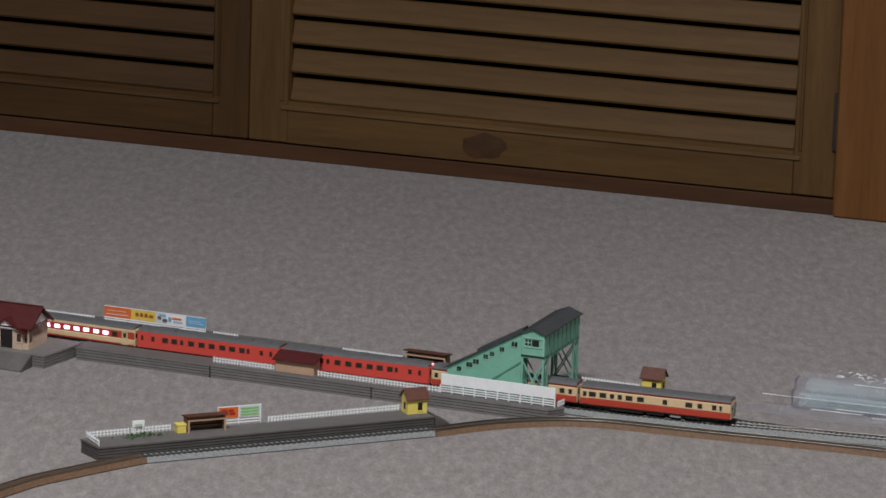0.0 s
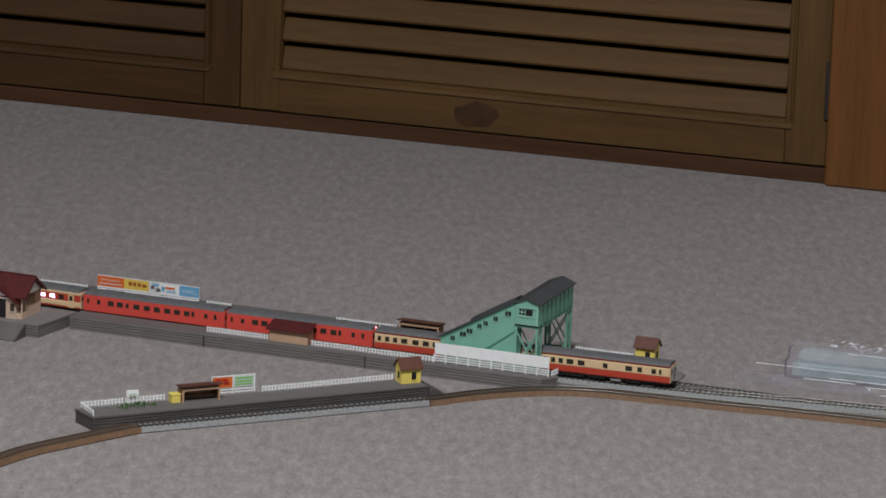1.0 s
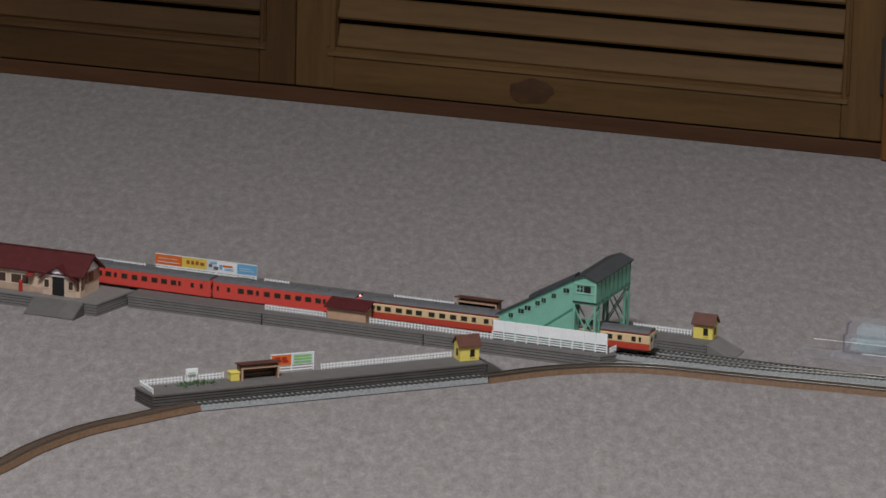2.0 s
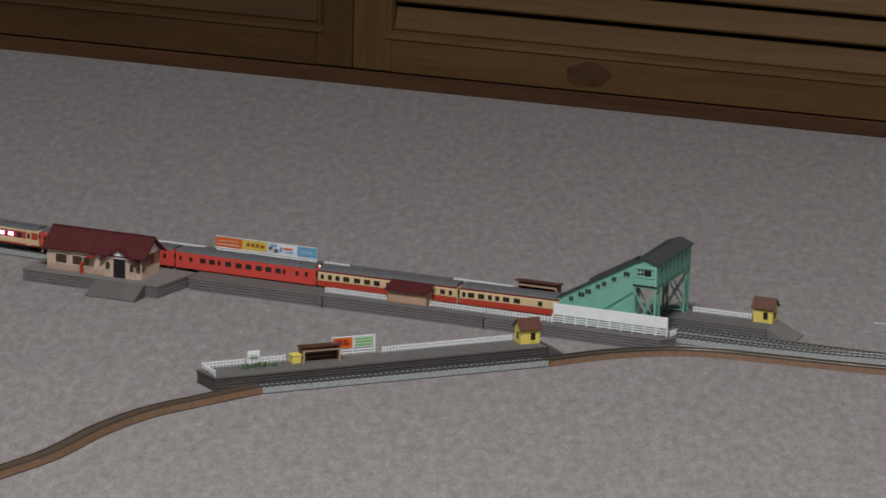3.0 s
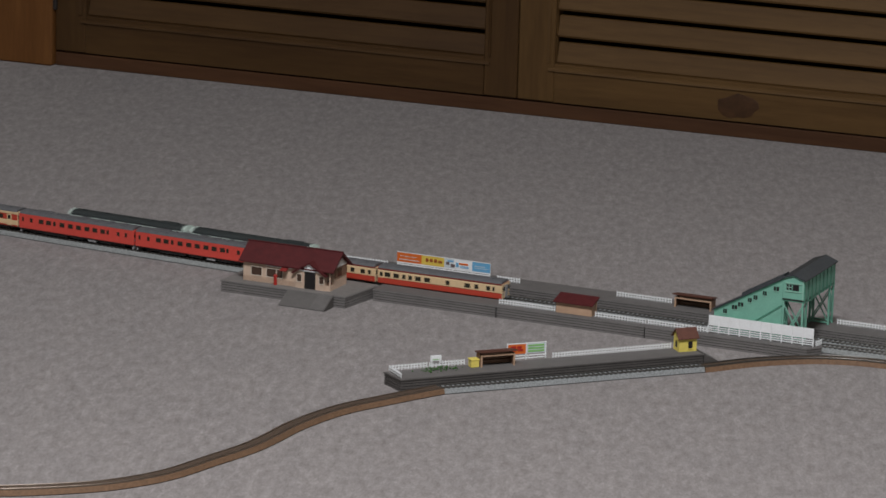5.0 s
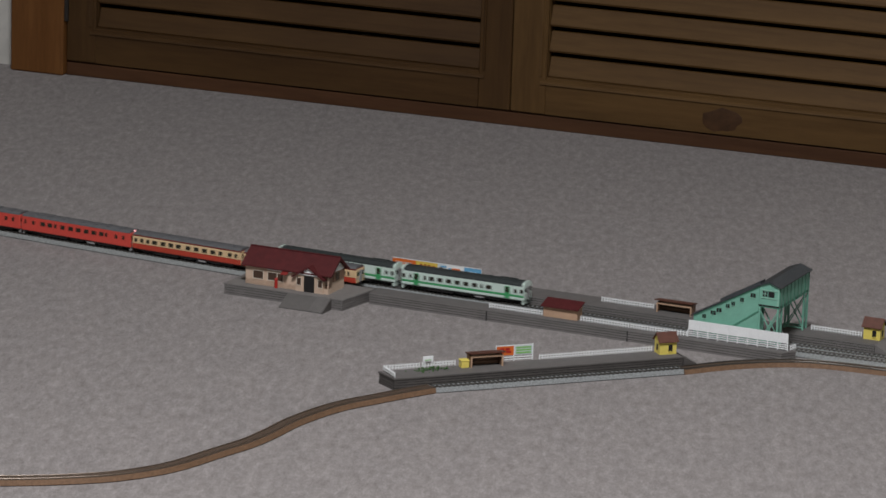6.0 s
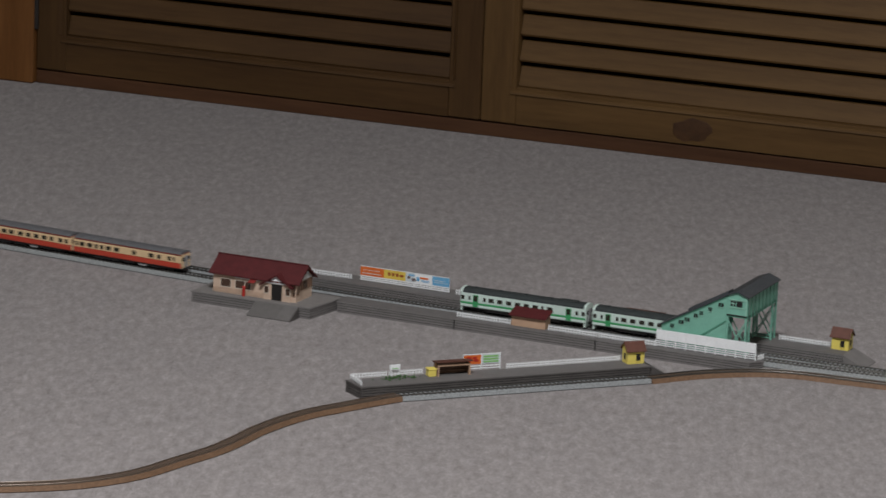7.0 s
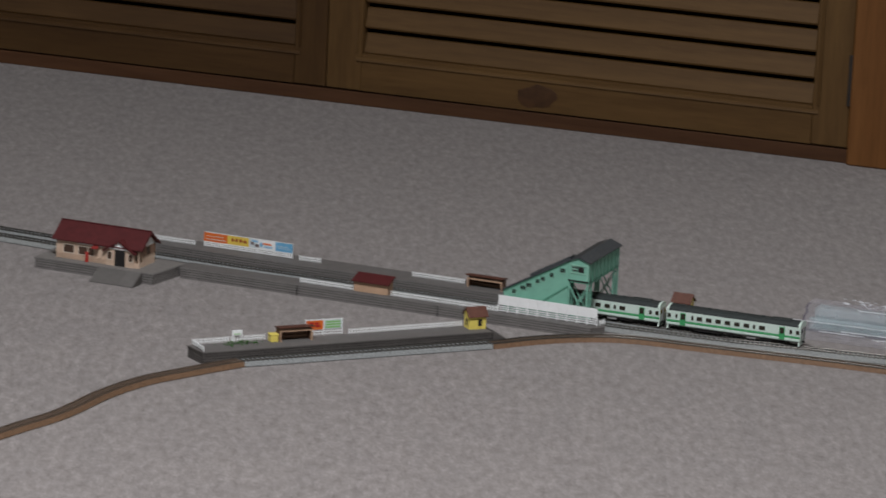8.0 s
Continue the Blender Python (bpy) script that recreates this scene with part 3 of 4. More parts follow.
def open_shelter(m, w, label, h=0.0114):
    """A brown shelter that is open to the viewer's side."""
    t = thing("shelter", m, label, "shelter")
    d = 0.012
    part("back_wall", boxes([(0, d - 0.001, 0, w, d, h + 0.0002)]), WOODBROWN, t)
    part("side_wall", boxes([(0, 0.003, 0, 0.001, d - 0.001, h)]), WOODBROWN, t)
    part("side_wall", boxes([(w - 0.001, 0.003, 0, w, d - 0.001, h)]), WOODBROWN, t)
    for x in (0, w - 0.0014):
        part("post", boxes([(x, 0, 0, x + 0.0014, 0.0014, h)]), TANWALL, t, "pale wooden post")
    part("beam", boxes([(0, 0.0002, h - 0.0018, w, 0.0012, h)]), TANWALL, t)
    part("roof", prism(bmesh.new(), [(-0.002, h + 0.0025), (d + 0.001, h + 0.0002), (d + 0.001, h + 0.0012), (-0.002, h + 0.0037)], -0.0015, w + 0.0015), ROOF_BROWN, t)
    part("bench", boxes([(0.0015, d - 0.0042, 0.003, w - 0.0015, d - 0.0012, 0.0038)]), WOODBROWN, t)
    return t


open_shelter(QUAY @ pose(0.0835, 0.0125, TOP), 0.033, "open-fronted brown wooden shelter on the branch platform")
open_shelter(DECK @ pose(0.0182, 0.0785, TOP), 0.0375, "open-fronted brown wooden shelter on the far platform", 0.0100)


def yellow_booth():
    t = thing("booth", QUAY @ pose(0.0745, 0.0135, TOP), "small bright yellow ticket booth beside the shelter", "booth")
    part("body", boxes([(0, 0, 0, 0.0078, 0.0080, 0.0066)], 0.0004), YELLOW, t)
    part("top", boxes([(-0.0005, -0.0005, 0.0066, 0.0083, 0.0085, 0.0076)], 0.0003), YELLOW, t)


yellow_booth()


def station_house():
    """Single-storey wooden country station: long gabled roof, projecting porch, ticket bay."""
    t = thing("station_house", DECK @ pose(-0.3885, -0.0345, TOP), "beige model station house with maroon gabled roof and a projecting porch", "station building")
    L, D, H, R = 0.1, 0.036, 0.0215, 0.0345
    wall = part("wall", prism(bmesh.new(), [(0, 0), (D, 0), (D, H), (D / 2, R - 0.001), (0, H)], 0, L - 0.016), CREAMWALL, t)
    part("end_wall", prism(bmesh.new(), [(0.008, 0), (D, 0), (D, H), (D / 2, R - 0.001), (0.008, H + 0.005)], L - 0.0159, L), CREAMWALL, t)
    roof = part("roof", gable_roof(bmesh.new(), -0.004, L + 0.005, 0, D, H, R, 0.0012, 0.0035), ROOF, t, "maroon corrugated roof")
    part("ridge_cap", boxes([(-0.004, D / 2 - 0.001, R + 0.0008, L + 0.005, D / 2 + 0.001, R + 0.0018)]), ROOF, roof)
    part("barge_board", prism(bmesh.new(), [(-0.0030, H - 0.0022), (D / 2, R - 0.0003), (D + 0.0030, H - 0.0022), (D + 0.003, H - 0.0034), (D / 2, R - 0.0016), (-0.003, H - 0.0034)], L + 0.0042, L + 0.0049), ROOF, roof)
    part("gable_panel", prism(bmesh.new(), [(0.0015, H - 0.001), (D / 2, R - 0.0015), (D - 0.0015, H - 0.001)], L, L + 0.0006), WHITE, t, "white gable panel")
    # projecting porch
    px0, px1, py, pr = 0.0612, 0.0942, -0.0014, 0.0274
    pm = (px0 + px1) / 2
    porch = part("porch", prism(bmesh.new(), [(px0, 0), (px1, 0), (px1, 0.0158), (pm, 0.0250), (px0, 0.0158)], py, 0.004, "y"), CREAMWALL, t)
    part("porch_roof", prism(bmesh.new(), [(px0 - 0.0035, 0.0146), (pm, 0.0262), (px1 + 0.0035, 0.0146), (px1 + 0.0035, 0.0158), (pm, pr), (px0 - 0.0035, 0.0158)], py - 0.0034, D / 2 - 0.003, "y"), ROOF, t, "maroon porch roof")
    part("porch_gable", prism(bmesh.new(), [(px0 + 0.0005, 0.0172), (px1 - 0.0005, 0.0172), (pm, 0.0256)], py - 0.0010, py, "y"), WHITE, t, "white porch gable")
    part("porch_edge", prism(bmesh.new(), [(px0 - 0.0033, 0.0145), (pm, 0.0261), (px1 + 0.0033, 0.0145), (px1 + 0.0029, 0.0140), (pm, 0.0254), (px0 - 0.0029, 0.0140)], py - 0.0036, py - 0.0030, "y"), ROOF, t)
    part("doorway", boxes([(pm - 0.0064, py - 0.0003, 0.0002, pm + 0.0060, py + 0.001, 0.0166)]), BLACK, t, "dark open doorway")
    sign = part("name_board", boxes([(pm - 0.0062, py - 0.0018, 0.0180, pm + 0.0062, py - 0.0010, 0.0212)]), WHITE, t, "white name board over the door")
    for i in range(4):
        part("lettering_bar", boxes([(pm - 0.0050 + 0.0026 * i, py - 0.0020, 0.0190, pm - 0.0032 + 0.0026 * i, py - 0.0017, 0.0203)]), GREYPART, sign)
    for x in (pm - 0.0148, pm + 0.0106):
        w = part("window", boxes([(x, py - 0.0003, 0.0067, x + 0.0048, py + 0.001, 0.0138)]), BROWNGLASS, t)
        part("frame", boxes([(x - 0.0006, py - 0.0007, 0.0060, x + 0.0054, py - 0.0001, 0.0067), (x - 0.0006, py - 0.0007, 0.0138, x + 0.0054, py - 0.0001, 0.0144), (x - 0.0006, py - 0.0006, 0.0067, x, py - 0.0001, 0.0138), (x + 0.0048, py - 0.0006, 0.0067, x + 0.0054, py - 0.0001, 0.0138)]), TRIM, w)
    # windows of the long wall
    for x, wd in ((0.0095, 0.0118), (0.0272, 0.0180)):
        w = part("window", boxes([(x, -0.0003, 0.0068, x + wd, 0.001, 0.0148)]), BROWNGLASS, t)
        rows = [(x - 0.0007, -0.0008, 0.0060, x + wd + 0.0007, -0.0001, 0.0068), (x - 0.0007, -0.0008, 0.0148, x + wd + 0.0007, -0.0001, 0.0155), (x - 0.0007, -0.0007, 0.0068, x, -0.0001, 0.0148), (x + wd, -0.0007, 0.0068, x + wd + 0.0007, -0.0001, 0.0148)]
        if wd > 0.015:
            rows.append((x + wd * 0.62 - 0.0004, -0.0007, 0.0068, x + wd * 0.62 + 0.0004, -0.0001, 0.0148))
        part("frame", boxes(rows), TRIM, w, "pale window frame")
    part("fascia", boxes([(0.026, -0.0012, 0.0172, 0.0560, -0.0002, 0.0180)]), WHITE, t, "white strip under the eaves")
    for i in range(5):
        part("weatherboard", boxes([(0.0002, -0.0004, 0.0008 + 0.0011 * i, L - 0.0162, 0.0002, 0.0013 + 0.0011 * i)]), CREAMWALL, wall)
    part("awning", prism(bmesh.new(), [(-0.0075, 0.0158), (0, 0.0185), (0, 0.0192), (-0.0075, 0.0165)], 0.0455, 0.0530), AWNING, t, "small bright red awning")
    # open bay at the corner with sill and posts
    part("bay_post", boxes([(L - 0.0012, 0, 0, L, 0.0012, 0.019)]), CREAMWALL, t)
    part("bay_sill", boxes([(L - 0.0155, 0, 0, L - 0.0013, 0.0012, 0.0052)]), CREAMWALL, t)
    part("bay_top", boxes([(L - 0.0155, 0.0001, 0.0145, L - 0.0013, 0.0011, 0.019)]), WOODBROWN, t, "brown timber head")
    part("bay_bench", boxes([(L - 0.015, 0.0055, 0.003, L - 0.002, 0.0075, 0.0075)]), WOODBROWN, t)
    part("end_boarding", boxes([(L + 0.0001, 0.0090, 0.0110, L + 0.0008, D - 0.0010, H - 0.0008)]), WOODBROWN, t, "brown boarding under the gable")
    part("end_window", boxes([(L + 0.0004, 0.0150, 0.0118, L + 0.0011, 0.0230, H - 0.0020)]), BROWNGLASS, t)
    part("bay_side_sill", boxes([(L - 0.0011, 0.0013, 0, L - 0.0001, 0.0078, 0.0052)]), CREAMWALL, t)
    # the kit is a little shorter than its round hundred
    for o in t.children_recursive:
        for vert in o.data.vertices:
            vert.co.x = 0.0495 + (vert.co.x - 0.05) * 0.935
    return t


station_house()
ramp_t = thing("entrance_ramp", LAY @ pose(-0.3350, -0.0387, 0), "grey entrance ramp up to the station porch", "ramp")
part("slope", prism(bmesh.new(), [(0, TOP - 0.0006), (-0.0200, 0.0012), (-0.0200, 0), (0, 0)], 0, 0.0325), RAMP, ramp_t)
part("slope", prism(bmesh.new(), [(0, TOP - 0.0004), (-0.0202, 0.0014), (-0.0202, 0), (0, 0)], 0.0326, 0.0475), STONE_TOP, ramp_t, "paler strip of the ramp")
part("side_kerb", prism(bmesh.new(), [(0, TOP), (-0.0206, 0.0015), (-0.0206, 0), (0, 0)], 0.0476, 0.0490), DARKSTONE, ramp_t)

box_t = thing("post_box", DECK @ pose(-0.3500, -0.0368, TOP), "little red pillar post box by the station wall", "post box")
pb = bmesh.new()
bmesh.ops.create_cone(pb, cap_ends=True, segments=12, radius1=0.0017, radius2=0.0016, depth=0.009, matrix=pose(0, 0, 0.0045))
part("pillar", pb, POSTRED, box_t)
pb = bmesh.new()
bmesh.ops.create_cone(pb, cap_ends=True, segments=12, radius1=0.0020, radius2=0.0010, depth=0.0014, matrix=pose(0, 0, 0.0097))
part("cap", pb, POSTRED, box_t)


def overbridge():
    """Green footbridge over both tracks, with roofed stairs going down on each platform."""
    t = thing("footbridge", DECK @ pose(0.1505, 0.012, TOP), "sea-green covered footbridge with dark roof spanning both tracks", "footbridge")
    W, S, F, E, R = 0.0207, 0.0862, 0.0400, 0.0595, 0.0635
    part("deck", boxes([(0, 0, F - 0.002, W, S, F)]), GREEN_DK, t)
    wall = part("front_wall", prism(bmesh.new(), [(0, F), (W, F), (W, E), (W / 2, R - 0.0005), (0, E)], 0, 0.001, "y"), GREEN, t)
    part("back_wall", prism(bmesh.new(), [(0, F), (W, F), (W, E), (W / 2, R - 0.0005), (0, E)], S - 0.001, S, "y"), GREEN, t)
    side = part("side_wall", boxes([(W - 0.001, 0.001, F - 0.003, W, S - 0.001, E)]), GREEN, t)
    part("side_wall", boxes([(0, 0.016, F - 0.003, 0.001, S - 0.016, E)]), GREEN, t)
    for i in range(9):
        y = 0.001 + i * (S - 0.0026) / 8
        part("rib", boxes([(W, y, F - 0.003, W + 0.0006, y + 0.0007, E)]), GREEN_DK, side)
    part("roof", prism(bmesh.new(), [(-0.002, E - 0.0008), (W / 2, R), (W + 0.002, E - 0.0008), (W + 0.002, E + 0.0003), (W / 2, R + 0.0011), (-0.002, E + 0.0003)], -0.002, S + 0.002, "y"), SLATE, t, "dark grey slate roof")
    lights = part("window", boxes([(0.0035, -0.0003, F + 0.0092, 0.0084, 0.0012, F + 0.0142)]), BLACK, wall, "small-paned window")
    part("muntin", boxes([(0.0035, -0.0006, F + 0.0114, 0.0084, -0.0002, F + 0.0120), (0.0057, -0.0007, F + 0.0092, 0.0063, -0.0001, F + 0.0142)]), GREEN_LT, lights)
    part("window_head", boxes([(0.0022, -0.0007, F + 0.0152, W - 0.0022, 0.0002, F + 0.0160)]), GREEN_LT, wall)
    part("window_sill", boxes([(0.0022, -0.0007, F + 0.0074, W - 0.0022, 0.0002, F + 0.0081)]), GREEN_LT, wall)
    part("corner_board", boxes([(W - 0.0016, -0.0005, F, W - 0.0004, 0.0002, E)]), GREEN_LT, wall)
    part("window", boxes([(0.0094, -0.0003, F + 0.0088, 0.0156, 0.0012, F + 0.0143)]), BLACK, wall, "dark window opening")
    # black strip drawn for the dark gap between the wall and the legs
    part("dark_gap_strip", boxes([(-0.0002, -0.0006, F - 0.0005, W + 0.0003, 0.0002, F + 0.0006)]), BLACK, wall)
    # trestle legs with crossed braces
    for y in (0.0006, S - 0.0106):
        for x in (0.0009, W - 0.0009):
            for k in (0, 0.0100):
                part("leg", boxes([(x - 0.0009, y + k - 0.0006, 0, x + 0.0009, y + k + 0.0012, F - 0.002)]), GREEN, t)
        for k in (0, 0.0100):
            bm = bmesh.new()
            bar(bm, (0.0015, y + k, 0.003), (W - 0.0015, y + k, F - 0.006), 0.001)
            part("brace", bm, GREEN, t)
            bm = bmesh.new()
            bar(bm, (W - 0.0015, y + k + 0.0004, 0.003), (0.0015, y + k + 0.0004, F - 0.006), 0.001)
            part("brace", bm, GREEN, t)
            part("cross_beam", boxes([(0.0018, y + k - 0.0003, 0.0014, W - 0.0018, y + k + 0.0008, 0.0028)]), GREEN, t)
        for x in (0.001, W - 0.001):
            bm = bmesh.new()
            bar(bm, (x, y + 0.001, 0.003), (x, y + 0.0096, F - 0.006), 0.0009)
            part("brace", bm, GREEN, t)
            bm = bmesh.new()
            bar(bm, (x + 0.0003, y + 0.0096, 0.003), (x + 0.0003, y + 0.001, F - 0.006), 0.0009)
            part("brace", bm, GREEN, t)
    # stairs
    A, z0, z1 = -0.067, 0.0212, 0.0590
    k = (z1 - z0) / -A
    for y in (0.0,):
        st = part("stair_flight", prism(bmesh.new(), [(A, 0), (-0.0002, 0), (-0.0002, z1), (A, z0)], y, y + 0.001, "y"), GREEN, t, "green panelled stair side")
        part("stair_side", prism(bmesh.new(), [(A, 0), (-0.0002, 0), (-0.0002, z1), (A, z0)], y + 0.010, y + 0.011, "y"), GREEN, st)
        part("stair_roof", prism(bmesh.new(), [(A - 0.003, z0 - 0.003 * k), (0.003, z1 + 0.003 * k), (0.003, z1 + 0.003 * k + 0.0012), (A - 0.003, z0 - 0.003 * k + 0.0012)], y - 0.0015, y + 0.0125, "y"), SLATE, st, "dark sloping roof")
        part("upper_roof", prism(bmesh.new(), [(A + 0.0270, z0 + 0.0270 * k + 0.0012), (0.001, z1 + 0.0016), (0.001, z1 + 0.0046), (A + 0.0270, z0 + 0.0270 * k + 0.0040)], y - 0.0005, y + 0.0120, "y"), SLATE, st, "raised dark roof over the upper stairs")
        bm = bmesh.new()
        bar(bm, (A + 0.0285, y - 0.0004, 0.006), (-0.0005, y - 0.0004, 0.0335), 0.0008, 0.0013)
        part("stringer", bm, GREEN_DK, st)
        bm = bmesh.new()
        bar(bm, (A, y - 0.0003, z0 - 0.0012), (-0.0005, y - 0.0003, z1 - 0.0012), 0.0006, 0.0012)
        part("eave_trim", bm, GREEN_DK, st)
        for i, x in enumerate((-0.058, -0.0495, -0.0435, -0.034, -0.0285, -0.0195, -0.009)):
            z = z0 + (x - A) * k - 0.0048
            wd = 0.0052 if i in (1, 2, 6) else 0.0038
            win = part("window", boxes([(x, y - 0.0003, z - 0.0026, x + wd, y + 0.0012, z + 0.0014)]), BLACK, st)
            part("sash", boxes([(x + wd * 0.42, y - 0.0005, z - 0.0026, x + wd * 0.55, y - 0.0002, z + 0.0014)]), GREEN_DK, win)
            part("sill", boxes([(x - 0.0003, y - 0.0006, z - 0.0031, x + wd + 0.0003, y + 0.0002, z - 0.0026)]), GREEN_LT, win)
        for i in range(9):
            part("tread", boxes([(A + 0.007 * i + 0.002, y + 0.0011, 0.0035 * i, A + 0.007 * i + 0.009, y + 0.0099, 0.0035 * i + 0.001)]), GREEN_DK, st)
    return t


overbridge()


# ---------------------------------------------------------------- clear blister pack
def shell_sheet(prof, x0, x1, wall=0.0006, n=26, seed=3):
    """A thin vacuum-formed sheet: an open outline in (y, z) carried along x, slightly buckled."""
    rng = random.Random(seed)
    bm = bmesh.new()
    loop = prof + [(y, z - wall) for y, z in prof[::-1]]
    rings = []
    for i in range(n + 1):
        x = x0 + (x1 - x0) * i / n
        dip = 1 - (0.10 if i % 6 == 4 else 0.0) - rng.uniform(0, 0.035)
        rings.append([bm.verts.new((x, y, max(0.0, z) * dip + wall)) for y, z in loop])
    k = len(loop)
    for r, q in zip(rings, rings[1:]):
        for j in range(k):
            bm.faces.new((r[j], r[(j + 1) % k], q[(j + 1) % k], q[j]))
    bm.faces.new(rings[0][::-1])
    bm.faces.new(rings[-1])
    bmesh.ops.recalc_face_normals(bm, faces=bm.faces[:])
    return bm


def blister_pack():
    t = thing("blister_pack", pose(0.3380, 0.1250, 0, 0, 0, 5.2), "clear crumpled plastic blister pack lying on the carpet", "plastic packaging")
    part("flange", shell_sheet([(0.0, 0.0012), (0.010, 0.0012), (0.012, 0.0048), (0.026, 0.0052), (0.028, 0.0016), (0.037, 0.0016)], 0.004, 0.27), CLEAR, t)
    part("tongue", shell_sheet([(0.006, 0.0010), (0.036, 0.0014)], -0.030, 0.004, n=6, seed=5), CLEAR, t)
    hood = part("hood", shell_sheet([(0.037, 0.0006), (0.0385, 0.0150), (0.047, 0.0158), (0.049, 0.0225), (0.072, 0.0242), (0.082, 0.0225), (0.088, 0.0006)], 0.009, 0.27, seed=8), CLEAR, t)
    part("end_wall", prism(bmesh.new(), [(0.0375, 0.0008), (0.039, 0.0150), (0.0475, 0.0158), (0.0495, 0.0222), (0.072, 0.0238), (0.082, 0.0220), (0.0875, 0.0008)], 0.0082, 0.0089), CLEAR, hood, "upright clear end wall")
    part("end_rim", boxes([(0.0076, 0.0372, 0.0008, 0.0094, 0.0384, 0.0152), (0.0076, 0.0384, 0.0144, 0.0094, 0.0480, 0.0156), (0.0076, 0.0480, 0.0150, 0.0094, 0.0496, 0.0226), (0.0076, 0.0496, 0.0220, 0.0094, 0.0600, 0.0232)]), CLEAR_RIM, hood, "darker violet rim of the end wall")
    part("inner_tray", boxes([(0.013, 0.0405, 0.0008, 0.268, 0.046, 0.0130)], 0.0012), CLEAR_SHEET, t, "pale blue-green inner tray")
    part("inner_tray", boxes([(0.016, 0.0505, 0.0008, 0.268, 0.0700, 0.0205)], 0.0012), CLEAR_SHEET, t, "pale blue-green inner tray")
    # thin white strips stand in for light glinting on the folds
    for a, b, y, z, w in ((-0.018, 0.215, 0.0378, 0.0095, 0.0003), (0.085, 0.268, 0.0118, 0.0056, 0.0006), (0.050, 0.262, 0.0262, 0.0060, 0.0006), (0.060, 0.240, 0.0486, 0.0234, 0.0002), (0.030, 0.075, 0.0182, 0.0058, 0.0007), (0.100, 0.266, 0.0050, 0.0020, 0.0004)):
        part("fold_glint", boxes([(a, y - w, z, b, y + w, z + 0.0006)]), GLINT_EDGE, t, "white strip painted as the glint on a plastic fold")
    # scattered pale slivers: crinkles with their highlights put into the colour
    rng = random.Random(11)
    crinkle_glint = mesh_of("crinkle_glint", boxes([(-0.0020, -0.0009, -0.0002, 0.0020, 0.0009, 0.0002)]), CRINKLE_GLINT)
    for i in range(150):
        piece("crinkle_glint", crinkle_glint, t, pose(rng.uniform(0.040, 0.265), rng.uniform(0.052, 0.082), rng.uniform(0.0248, 0.0272), rng.uniform(-50, 50), rng.uniform(-20, 20), rng.uniform(-70, 70)) @ Matrix.Diagonal((rng.uniform(0.4, 1.3), rng.uniform(0.5, 1.3), 1, 1)))


blister_pack()


# ---------------------------------------------------------------- railcars
HALF = 0.0094


def skin(z0, z1, length, out=0.0):
    return boxes([(-length / 2, -HALF - out, z0, length / 2, HALF + out, z1)], 0.0006)


